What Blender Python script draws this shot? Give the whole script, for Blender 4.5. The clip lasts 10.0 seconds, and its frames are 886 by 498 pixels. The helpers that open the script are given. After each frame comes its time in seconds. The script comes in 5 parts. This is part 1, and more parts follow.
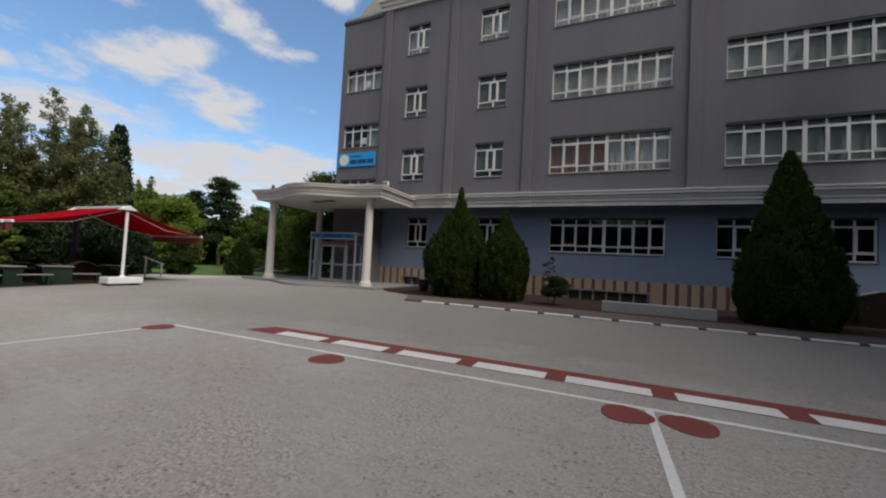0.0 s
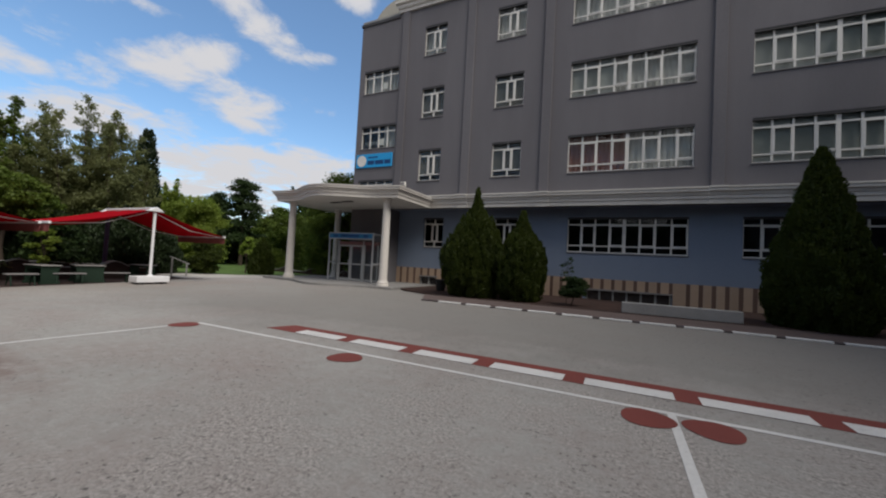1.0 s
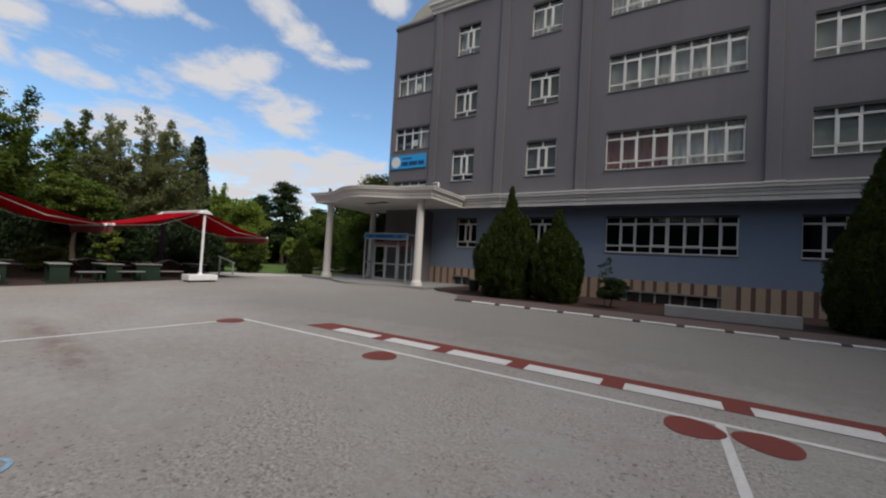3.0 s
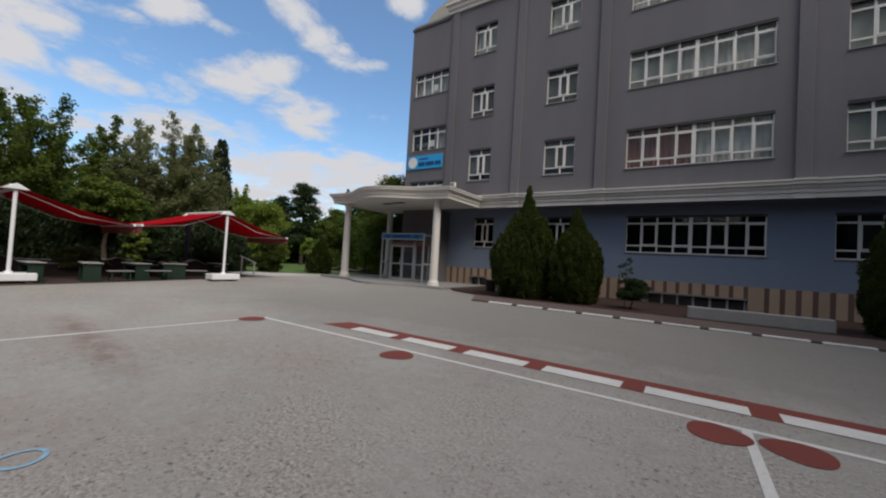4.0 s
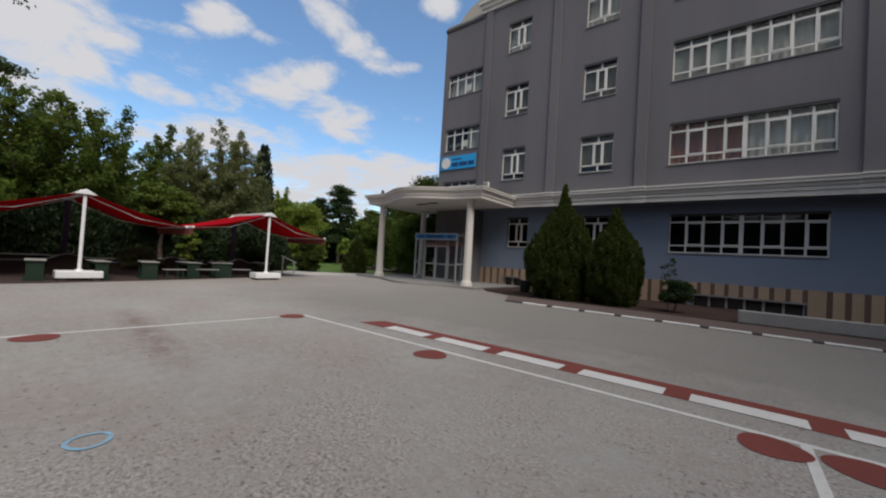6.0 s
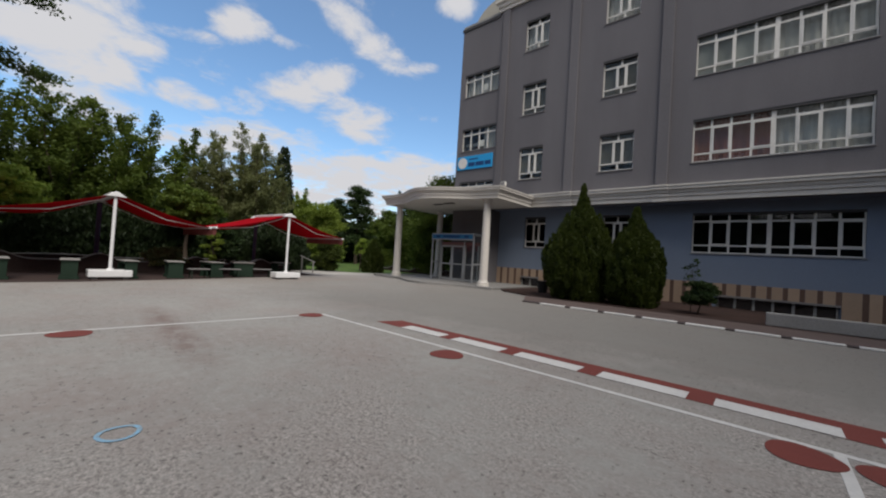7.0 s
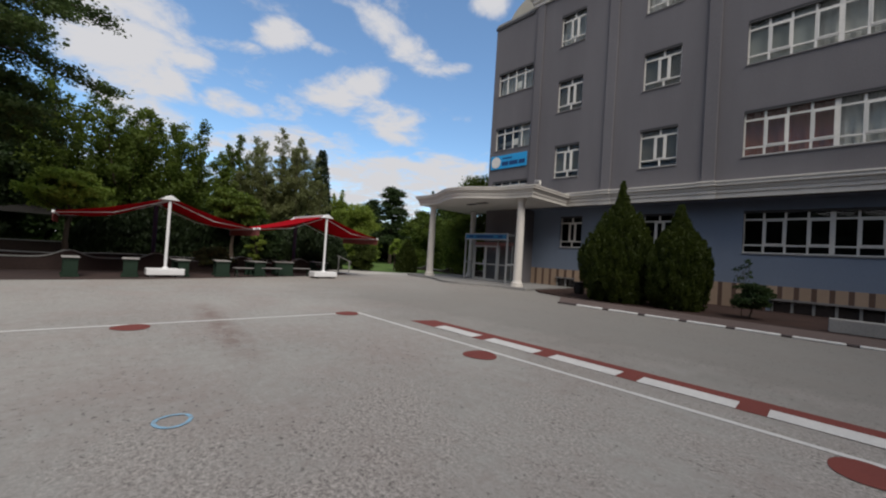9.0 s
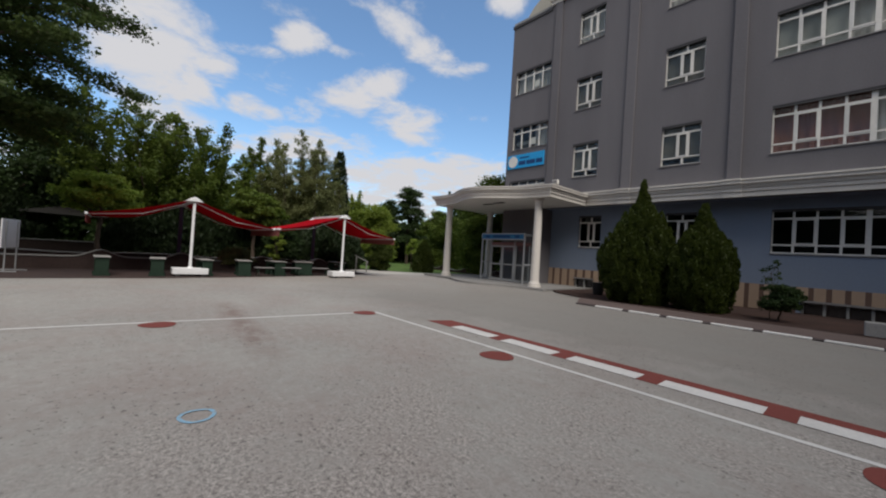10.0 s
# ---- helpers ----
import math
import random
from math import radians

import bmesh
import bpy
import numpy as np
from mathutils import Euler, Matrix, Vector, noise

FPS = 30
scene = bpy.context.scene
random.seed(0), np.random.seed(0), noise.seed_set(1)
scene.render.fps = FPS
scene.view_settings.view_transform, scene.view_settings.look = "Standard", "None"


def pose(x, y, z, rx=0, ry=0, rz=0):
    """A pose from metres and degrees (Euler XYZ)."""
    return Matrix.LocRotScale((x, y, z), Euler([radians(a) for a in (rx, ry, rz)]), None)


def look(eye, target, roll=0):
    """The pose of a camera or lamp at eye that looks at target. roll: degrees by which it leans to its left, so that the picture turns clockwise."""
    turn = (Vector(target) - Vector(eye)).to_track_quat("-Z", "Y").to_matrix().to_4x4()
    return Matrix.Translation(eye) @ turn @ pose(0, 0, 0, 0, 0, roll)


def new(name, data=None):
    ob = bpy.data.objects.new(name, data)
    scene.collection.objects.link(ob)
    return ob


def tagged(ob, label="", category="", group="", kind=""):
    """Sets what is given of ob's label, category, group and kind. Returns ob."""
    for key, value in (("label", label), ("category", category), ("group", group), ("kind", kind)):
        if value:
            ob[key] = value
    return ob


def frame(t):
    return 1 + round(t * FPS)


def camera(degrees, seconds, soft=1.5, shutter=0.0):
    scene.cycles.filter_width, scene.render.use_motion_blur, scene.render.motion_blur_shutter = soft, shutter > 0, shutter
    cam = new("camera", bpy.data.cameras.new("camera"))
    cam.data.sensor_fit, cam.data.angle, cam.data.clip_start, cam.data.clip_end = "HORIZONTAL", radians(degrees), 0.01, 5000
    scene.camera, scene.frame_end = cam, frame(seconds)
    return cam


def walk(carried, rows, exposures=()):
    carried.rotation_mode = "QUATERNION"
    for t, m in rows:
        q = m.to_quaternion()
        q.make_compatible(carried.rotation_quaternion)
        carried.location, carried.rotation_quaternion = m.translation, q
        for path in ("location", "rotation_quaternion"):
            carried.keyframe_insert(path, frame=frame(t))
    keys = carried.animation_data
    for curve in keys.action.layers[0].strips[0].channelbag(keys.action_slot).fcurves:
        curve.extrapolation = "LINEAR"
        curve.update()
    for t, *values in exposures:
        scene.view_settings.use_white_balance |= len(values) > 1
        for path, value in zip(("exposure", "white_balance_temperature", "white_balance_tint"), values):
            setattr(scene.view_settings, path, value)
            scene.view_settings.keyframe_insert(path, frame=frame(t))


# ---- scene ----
# camera: stands 1.35 m above the yard and pans left at a steady rate
EYE = (0.0, 0.0, 1.35)
cam = camera(99.67, 10.0, 2.1)
TURN = [(0.0, 92.243, -3.01, 23.117), (0.5, 92.179, -3.06, 24.395), (1.0, 92.113, -3.109, 25.672), (1.5, 92.047, -3.157, 26.949),
        (2.0, 91.98, -3.202, 28.226), (2.5, 91.912, -3.247, 29.502), (3.0, 91.843, -3.289, 30.777), (3.5, 91.773, -3.33, 32.052),
        (4.0, 91.702, -3.37, 33.327), (4.5, 91.63, -3.408, 34.601), (5.0, 91.558, -3.444, 35.874), (5.5, 91.485, -3.479, 37.147),
        (6.0, 91.411, -3.512, 38.42), (6.5, 91.336, -3.544, 39.692), (7.0, 91.261, -3.573, 40.964), (7.5, 91.185, -3.601, 42.235),
        (8.0, 91.108, -3.628, 43.505), (8.5, 91.031, -3.652, 44.775), (9.0, 90.954, -3.675, 46.045), (9.5, 90.876, -3.696, 47.314),
        (10.0, 90.798, -3.716, 48.582)]
walk(cam, [(t, pose(*EYE, rx, ry, rz)) for t, rx, ry, rz in TURN], [(0.0, 0.0, 6500, 10)])

# ---- world and sun ----
SUN_EL, SUN_AZ = 50.0, 248.0     # the sun stands behind the camera, veiled by cloud; azimuth from +Y towards -X
world = bpy.data.worlds.new("sky")
scene.world = world
world.use_nodes = True
wn, wl = world.node_tree.nodes, world.node_tree.links
wn.clear()


def wnode(kind, **inputs):
    n = wn.new(kind)
    for k, v in inputs.items():
        n.inputs[k.replace("_", " ")].default_value = v
    return n


def wmath(op, a, b=None, c=None, clamp=False):
    n = wn.new("ShaderNodeMath")
    n.operation, n.use_clamp = op, clamp
    for i, v in enumerate((a, b, c)):
        if v is None:
            continue
        if isinstance(v, (int, float)):
            n.inputs[i].default_value = v
        else:
            wl.new(v, n.inputs[i])
    return n.outputs[0]


sky = wn.new("ShaderNodeTexSky")
sky.sky_type, sky.sun_disc = "NISHITA", False
sky.sun_elevation, sky.sun_rotation = radians(SUN_EL), radians(-SUN_AZ)
sky.air_density, sky.dust_density, sky.ozone_density = 1.0, 0.6, 2.5
tc = wn.new("ShaderNodeTexCoord")
sep = wn.new("ShaderNodeSeparateXYZ")
wl.new(tc.outputs["Generated"], sep.inputs[0])
# cloud layer: the direction meets a plane overhead, so that clouds flatten towards the horizon
zz = wmath("MAXIMUM", wmath("ADD", sep.outputs[2], 0.16), 0.05)
cmb = wn.new("ShaderNodeCombineXYZ")
wl.new(wmath("DIVIDE", sep.outputs[0], zz), cmb.inputs[0])
wl.new(wmath("DIVIDE", sep.outputs[1], zz), cmb.inputs[1])
n1 = wnode("ShaderNodeTexNoise", Scale=4.2, Detail=11.0, Roughness=0.64, Distortion=0.3)
n1.noise_dimensions = "4D"
n1.inputs["W"].default_value = 3.7
wl.new(cmb.outputs[0], n1.inputs["Vector"])
n2 = wnode("ShaderNodeTexNoise", Scale=0.55, Detail=3.0, Roughness=0.5)
n2.noise_dimensions = "4D"
n2.inputs["W"].default_value = 9.1
wl.new(cmb.outputs[0], n2.inputs["Vector"])
# the larger clouds: azimuth from +Y towards -X, elevation, tilt of the long axis (degrees), half sizes (radians), weight
CLOUDS = (
    (85.3, 18.9, 25, 0.057, 0.068, 1.0),
    (77.3, 17.5, -7, 0.066, 0.026, 1.0),
    (78.8, 24.2, 7, 0.072, 0.014, 0.75),
    (71.1, 27.1, 0, 0.060, 0.030, 0.85),
    (65.3, 26.7, 2, 0.047, 0.016, 0.7),
    (55.1, 29.1, -25, 0.148, 0.037, 1.0),
    (46.0, 26.8, 0, 0.048, 0.016, 1.0),
    (62.5, 22.2, 19, 0.112, 0.052, 1.3),
    (69.6, 18.8, 16, 0.054, 0.030, 0.6),
    (55.9, 19.0, -16, 0.090, 0.054, 1.25),
    (68.9, 13.5, 7, 0.160, 0.050, 0.75),
    (52.2, 11.5, 7, 0.260, 0.065, 0.85),
    (41.2, 34.2, -3, 0.045, 0.028, 1.0),
    (87.3, 21.2, 20, 0.108, 0.140, 1.4),
    (44.4, 20.2, 1, 0.042, 0.011, 0.5),
)
body = None
for az, el, tilt, ra, rb, k in CLOUDS:
    az, el, tilt = radians(az), radians(el), radians(tilt)
    cv = Vector((-math.sin(az) * math.cos(el), math.cos(az) * math.cos(el), math.sin(el)))
    east = Vector((math.cos(az), math.sin(az), 0.0))
    rv = east * math.cos(tilt) + east.cross(cv) * math.sin(tilt)
    uv = cv.cross(rv)
    parts = []
    for axis, q in ((rv, ra), (uv, rb)):
        dp = wn.new("ShaderNodeVectorMath")
        dp.operation = "DOT_PRODUCT"
        wl.new(tc.outputs["Generated"], dp.inputs[0])
        dp.inputs[1].default_value = axis / (q * 1.3)
        parts.append(wmath("POWER", wmath("ABSOLUTE", dp.outputs["Value"]), 2.0))
    dp = wn.new("ShaderNodeVectorMath")
    dp.operation = "DOT_PRODUCT"
    wl.new(tc.outputs["Generated"], dp.inputs[0])
    dp.inputs[1].default_value = cv
    front = wmath("GREATER_THAN", dp.outputs["Value"], 0.2)
    g = wmath("MULTIPLY", wmath("MULTIPLY", wmath("SUBTRACT", 1.0, wmath("ADD", *parts), clamp=True), front), k)
    body = g if body is None else wmath("MAXIMUM", body, g)
low = wmath("MULTIPLY", wmath("SUBTRACT", 0.27, sep.outputs[2], clamp=True), 1.3)
sdot = wn.new("ShaderNodeVectorMath")
sdot.operation = "DOT_PRODUCT"
wl.new(tc.outputs["Generated"], sdot.inputs[0])
sdot.inputs[1].default_value = (-math.sin(radians(SUN_AZ)) * math.cos(radians(SUN_EL)), math.cos(radians(SUN_AZ)) * math.cos(radians(SUN_EL)), math.sin(radians(SUN_EL)))
high = wmath("MULTIPLY", wmath("ADD", sdot.outputs["Value"], 0.15, clamp=True), 0.50)      # the veil of cloud before the sun
dens = wmath("ADD", wmath("ADD", wmath("MULTIPLY", n1.outputs[0], 1.2), wmath("MULTIPLY", n2.outputs[0], 0.25)), wmath("ADD", wmath("MULTIPLY", body, 0.34), wmath("ADD", low, high)))
ramp = wn.new("ShaderNodeMapRange")
ramp.interpolation_type = "SMOOTHSTEP"
ramp.inputs["From Min"].default_value, ramp.inputs["From Max"].default_value = 0.80, 1.12
ramp.inputs["To Min"].default_value = 0.06      # a thin veil everywhere
wl.new(dens, ramp.inputs["Value"])
skyc = wn.new("ShaderNodeMix")
skyc.data_type = "RGBA"
wl.new(ramp.outputs[0], skyc.inputs["Factor"])
hs = wnode("ShaderNodeHueSaturation", Hue=0.496, Saturation=1.14, Value=2.05)
wl.new(sky.outputs[0], hs.inputs["Color"])
wl.new(hs.outputs[0], skyc.inputs["A"])
skyc.inputs["B"].default_value = (7.3, 7.3, 7.6, 1)
bg = wnode("ShaderNodeBackground", Strength=0.09)
wl.new(skyc.outputs["Result"], bg.inputs["Color"])
wout = wn.new("ShaderNodeOutputWorld")
wl.new(bg.outputs[0], wout.inputs[0])

sun = new("sun", bpy.data.lights.new("sun", "SUN"))
sun.data.energy, sun.data.angle, sun.data.color = 3.2, radians(36), (1.0, 0.95, 0.88)
sd = Vector((-math.sin(radians(SUN_AZ)) * math.cos(radians(SUN_EL)), math.cos(radians(SUN_AZ)) * math.cos(radians(SUN_EL)), math.sin(radians(SUN_EL))))
sun.matrix_world = look(sd * 60, (0, 0, 0))

# ---- materials ----
def mat(name, base, rough=0.8, second=None, big=0.6, fine=40.0, amount=0.35, bump=0.0, bump_scale=60.0, metal=0.0, island=0.0, obj=0.0, spots=None, streak=False, spec=0.3):
    """Procedural paint: base and second colour mixed by noise at a large and a small scale, fine relief, variation from piece to piece."""
    m = bpy.data.materials.new(name)
    m.use_nodes = True
    n, l = m.node_tree.nodes, m.node_tree.links
    b = n["Principled BSDF"]
    b.inputs["Roughness"].default_value, b.inputs["Metallic"].default_value = rough, metal
    b.inputs["Specular IOR Level"].default_value = spec
    second = second or tuple(c * 0.72 for c in base)
    co = n.new("ShaderNodeTexCoord")
    vec = co.outputs["Object"]
    if streak:
        mp = n.new("ShaderNodeMapping")
        mp.inputs["Scale"].default_value = (1.0, 1.0, 0.18)
        l.new(vec, mp.inputs[0])
        vec = mp.outputs[0]
    a, c = n.new("ShaderNodeTexNoise"), n.new("ShaderNodeTexNoise")
    for q, s, d in ((a, big, 6.0), (c, fine, 4.0)):
        q.inputs["Scale"].default_value, q.inputs["Detail"].default_value, q.inputs["Roughness"].default_value = s, d, 0.6
    l.new(vec, a.inputs["Vector"])
    l.new(co.outputs["Object"], c.inputs["Vector"])
    s = n.new("ShaderNodeMath")
    s.operation = "ADD"
    l.new(a.outputs[0], s.inputs[0])
    l.new(c.outputs[0], s.inputs[1])
    r = n.new("ShaderNodeMapRange")
    r.inputs["From Min"].default_value, r.inputs["From Max"].default_value = 0.72, 1.28
    r.inputs["To Max"].default_value = amount * 2
    l.new(s.outputs[0], r.inputs["Value"])
    x = n.new("ShaderNodeMix")
    x.data_type = "RGBA"
    l.new(r.outputs[0], x.inputs["Factor"])
    x.inputs["A"].default_value, x.inputs["B"].default_value = (*base, 1), (*second, 1)
    col = x.outputs["Result"]
    if island or obj:
        h = n.new("ShaderNodeHueSaturation")
        src = n.new("ShaderNodeNewGeometry").outputs["Random Per Island"] if island else n.new("ShaderNodeObjectInfo").outputs["Random"]
        v = n.new("ShaderNodeMapRange")
        k = island or obj
        v.inputs["To Min"].default_value, v.inputs["To Max"].default_value = 1 - k, 1 + k
        l.new(src, v.inputs["Value"])
        l.new(v.outputs[0], h.inputs["Value"])
        l.new(col, h.inputs["Color"])
        col = h.outputs[0]
    if spots:
        scale, lo, hi, sc = spots
        q = n.new("ShaderNodeTexNoise")
        q.inputs["Scale"].default_value, q.inputs["Detail"].default_value, q.inputs["Roughness"].default_value = scale, 8.0, 0.7
        l.new(co.outputs["Object"], q.inputs["Vector"])
        w = n.new("ShaderNodeMapRange")
        w.inputs["From Min"].default_value, w.inputs["From Max"].default_value = lo, hi
        l.new(q.outputs[0], w.inputs["Value"])
        y = n.new("ShaderNodeMix")
        y.data_type = "RGBA"
        l.new(w.outputs[0], y.inputs["Factor"])
        l.new(col, y.inputs["A"])
        y.inputs["B"].default_value = (*sc, 1)
        col = y.outputs["Result"]
    l.new(col, b.inputs["Base Color"])
    if bump:
        bn, bm_ = n.new("ShaderNodeTexNoise"), n.new("ShaderNodeBump")
        bn.inputs["Scale"].default_value, bn.inputs["Detail"].default_value = bump_scale, 5.0
        bm_.inputs["Strength"].default_value, bm_.inputs["Distance"].default_value = bump, 0.02
        l.new(co.outputs["Object"], bn.inputs["Vector"])
        l.new(bn.outputs[0], bm_.inputs["Height"])
        l.new(bm_.outputs[0], b.inputs["Normal"])
    return m


def leaf_mat(name, base, second, glow=0.35, vary=0.38):
    """Leaves: diffuse with light coming through, varied leaf by leaf."""
    m = bpy.data.materials.new(name)
    m.use_nodes = True
    n, l = m.node_tree.nodes, m.node_tree.links
    out = n["Material Output"]
    n.remove(n["Principled BSDF"])
    geo, co, no = n.new("ShaderNodeNewGeometry"), n.new("ShaderNodeTexCoord"), n.new("ShaderNodeTexNoise")
    no.inputs["Scale"].default_value = 0.9
    l.new(co.outputs["Object"], no.inputs["Vector"])
    ad = n.new("ShaderNodeMath")
    ad.operation = "MULTIPLY_ADD"
    l.new(geo.outputs["Random Per Island"], ad.inputs[0])
    ad.inputs[1].default_value = vary
    sb = n.new("ShaderNodeMath")
    sb.operation = "MULTIPLY_ADD"
    l.new(no.outputs[0], sb.inputs[0])
    sb.inputs[1].default_value, sb.inputs[2].default_value = 1.5, -0.5
    l.new(sb.outputs[0], ad.inputs[2])
    x = n.new("ShaderNodeMix")
    x.data_type = "RGBA"
    x.clamp_factor = True
    l.new(ad.outputs[0], x.inputs["Factor"])
    x.inputs["A"].default_value, x.inputs["B"].default_value = (*base, 1), (*second, 1)
    d, t, g, mx, m2 = n.new("ShaderNodeBsdfDiffuse"), n.new("ShaderNodeBsdfTranslucent"), n.new("ShaderNodeBsdfGlossy"), n.new("ShaderNodeMixShader"), n.new("ShaderNodeMixShader")
    l.new(x.outputs["Result"], d.inputs[0])
    l.new(x.outputs["Result"], t.inputs[0])
    g.inputs["Roughness"].default_value = 0.55
    mx.inputs[0].default_value, m2.inputs[0].default_value = glow, 0.015
    l.new(d.outputs[0], mx.inputs[1])
    l.new(t.outputs[0], mx.inputs[2])
    l.new(mx.outputs[0], m2.inputs[1])
    l.new(g.outputs[0], m2.inputs[2])
    l.new(m2.outputs[0], out.inputs[0])
    return m


def glass_mat(name, tint=(0.9, 0.95, 0.95)):
    """Window glass: clear, with a reflection that grows at a slant."""
    m = bpy.data.materials.new(name)
    m.use_nodes = True
    n, l = m.node_tree.nodes, m.node_tree.links
    out = n["Material Output"]
    n.remove(n["Principled BSDF"])
    f, t, g, x = n.new("ShaderNodeFresnel"), n.new("ShaderNodeBsdfTransparent"), n.new("ShaderNodeBsdfGlossy"), n.new("ShaderNodeMixShader")
    f.inputs["IOR"].default_value = 1.45
    t.inputs[0].default_value = (*tint, 1)
    g.inputs["Roughness"].default_value = 0.02
    l.new(f.outputs[0], x.inputs[0])
    l.new(t.outputs[0], x.inputs[1])
    l.new(g.outputs[0], x.inputs[2])
    l.new(x.outputs[0], out.inputs[0])
    return m


def asphalt_mat():
    """Old pale asphalt: smooth worn film with pinkish stains, patches of bare coarse stone and small dark pits."""
    m = bpy.data.materials.new("asphalt")
    m.use_nodes = True
    n, l = m.node_tree.nodes, m.node_tree.links
    b = n["Principled BSDF"]
    b.inputs["Roughness"].default_value, b.inputs["Specular IOR Level"].default_value = 0.9, 0.25
    co = n.new("ShaderNodeTexCoord").outputs["Object"]

    def noise_(scale, detail=5.0, rough=0.6, lo=0.3, hi=0.7, stretch=None):
        q, r = n.new("ShaderNodeTexNoise"), n.new("ShaderNodeMapRange")
        q.inputs["Scale"].default_value, q.inputs["Detail"].default_value, q.inputs["Roughness"].default_value = scale, detail, rough
        v = co
        if stretch:
            mp = n.new("ShaderNodeMapping")
            mp.inputs["Scale"].default_value = stretch
            l.new(co, mp.inputs[0])
            v = mp.outputs[0]
        l.new(v, q.inputs["Vector"])
        r.inputs["From Min"].default_value, r.inputs["From Max"].default_value = lo, hi
        l.new(q.outputs[0], r.inputs["Value"])
        return r.outputs[0]

    def mix(f, a, c):
        x = n.new("ShaderNodeMix")
        x.data_type = "RGBA"
        l.new(f, x.inputs["Factor"])
        for k, v in (("A", a), ("B", c)):
            if isinstance(v, tuple):
                x.inputs[k].default_value = (*v, 1)
            else:
                l.new(v, x.inputs[k])
        return x.outputs["Result"]

    def mul(a, c):
        x = n.new("ShaderNodeMath")
        x.operation = "MULTIPLY"
        for i, v in enumerate((a, c)):
            if isinstance(v, float):
                x.inputs[i].default_value = v
            else:
                l.new(v, x.inputs[i])
        return x.outputs[0]

    col = mix(noise_(0.3, 6.0, 0.6, 0.35, 0.68), (0.325, 0.316, 0.293), (0.262, 0.252, 0.234))
    col = mix(mul(noise_(0.55, 7.0, 0.65, 0.44, 0.64), 0.6), col, (0.275, 0.225, 0.205))
    col = mix(mul(noise_(5.5, 8.0, 0.75, 0.45, 0.66), 0.4), col, (0.225, 0.178, 0.163))
    col = mix(mul(noise_(8.0, 8.0, 0.78, 0.48, 0.64, (0.8, 1.1, 1.0)), 0.4), col, (0.40, 0.39, 0.37))
    # the court is worn bare, the lane along the kerb has kept its smooth film
    xy = n.new("ShaderNodeSeparateXYZ")
    l.new(co, xy.inputs[0])
    edge = n.new("ShaderNodeMath")
    edge.operation = "MULTIPLY_ADD"
    l.new(noise_(0.7, 6.0, 0.65, 0.3, 0.7), edge.inputs[0])
    edge.inputs[1].default_value = 2.2
    l.new(xy.outputs[1], edge.inputs[2])
    court, right_ = n.new("ShaderNodeMapRange"), n.new("ShaderNodeMapRange")
    court.inputs["From Min"].default_value, court.inputs["From Max"].default_value = 7.6, 5.2
    l.new(edge.outputs[0], court.inputs["Value"])
    right_.inputs["From Min"].default_value, right_.inputs["From Max"].default_value = -17.5, -9.0
    l.new(xy.outputs[0], right_.inputs["Value"])
    inv = n.new("ShaderNodeMath")
    inv.operation = "SUBTRACT"
    inv.inputs[0].default_value = 1.0
    l.new(court.outputs[0], inv.inputs[1])
    # the film is dark, and the building's soft shade is painted in with it
    col = mix(mul(mul(inv.outputs[0], right_.outputs[0]), 0.75), col, (0.19, 0.178, 0.162))
    worn = n.new("ShaderNodeMath")
    worn.operation = "MULTIPLY_ADD"
    l.new(noise_(0.8, 7.0, 0.7, 0.3, 0.7), worn.inputs[0])
    worn.inputs[1].default_value = 2.6
    l.new(xy.outputs[0], worn.inputs[2])
    film_ = n.new("ShaderNodeMapRange")
    film_.inputs["From Min"].default_value, film_.inputs["From Max"].default_value = -2.9, -0.4
    film_.inputs["To Min"].default_value = 0.14
    l.new(worn.outputs[0], film_.inputs["Value"])
    bare = mul(mul(mul(noise_(0.38, 9.0, 0.74, 0.40, 0.56), noise_(1.7, 8.0, 0.72, 0.31, 0.52)), court.outputs[0]), film_.outputs[0])
    stone = mix(noise_(32.0, 10.0, 0.88, 0.43, 0.57), (0.09, 0.082, 0.076), (0.50, 0.455, 0.42))
    col = mix(mul(bare, 0.85), col, stone)
    fine_ = noise_(120.0, 2.0, 0.6, 0.3, 0.7)
    col = mix(mul(fine_, 0.22), col, (0.17, 0.165, 0.16))
    pit = mul(noise_(18.0, 5.0, 0.7, 0.59, 0.63), noise_(0.6, 6.0, 0.7, 0.42, 0.54))
    # an old rusty dribble across the end line
    sx = n.new("ShaderNodeSeparateXYZ")
    l.new(co, sx.inputs[0])
    bend = n.new("ShaderNodeMath")
    bend.operation = "MULTIPLY_ADD"
    l.new(sx.outputs[0], bend.inputs[0])
    bend.inputs[1].default_value, bend.inputs[2].default_value = -0.08, 1.12
    off = n.new("ShaderNodeMath")
    off.operation = "SUBTRACT"
    l.new(sx.outputs[1], off.inputs[0])
    l.new(bend.outputs[0], off.inputs[1])
    near = n.new("ShaderNodeMath")
    near.operation = "ABSOLUTE"
    l.new(off.outputs[0], near.inputs[0])
    band, along, back_ = n.new("ShaderNodeMapRange"), n.new("ShaderNodeMapRange"), n.new("ShaderNodeMapRange")
    l.new(near.outputs[0], band.inputs["Value"])
    band.inputs["From Min"].default_value, band.inputs["From Max"].default_value = 0.32, 0.0
    l.new(sx.outputs[0], along.inputs["Value"])
    along.inputs["From Min"].default_value, along.inputs["From Max"].default_value = -4.3, -5.6
    l.new(sx.outputs[0], back_.inputs["Value"])
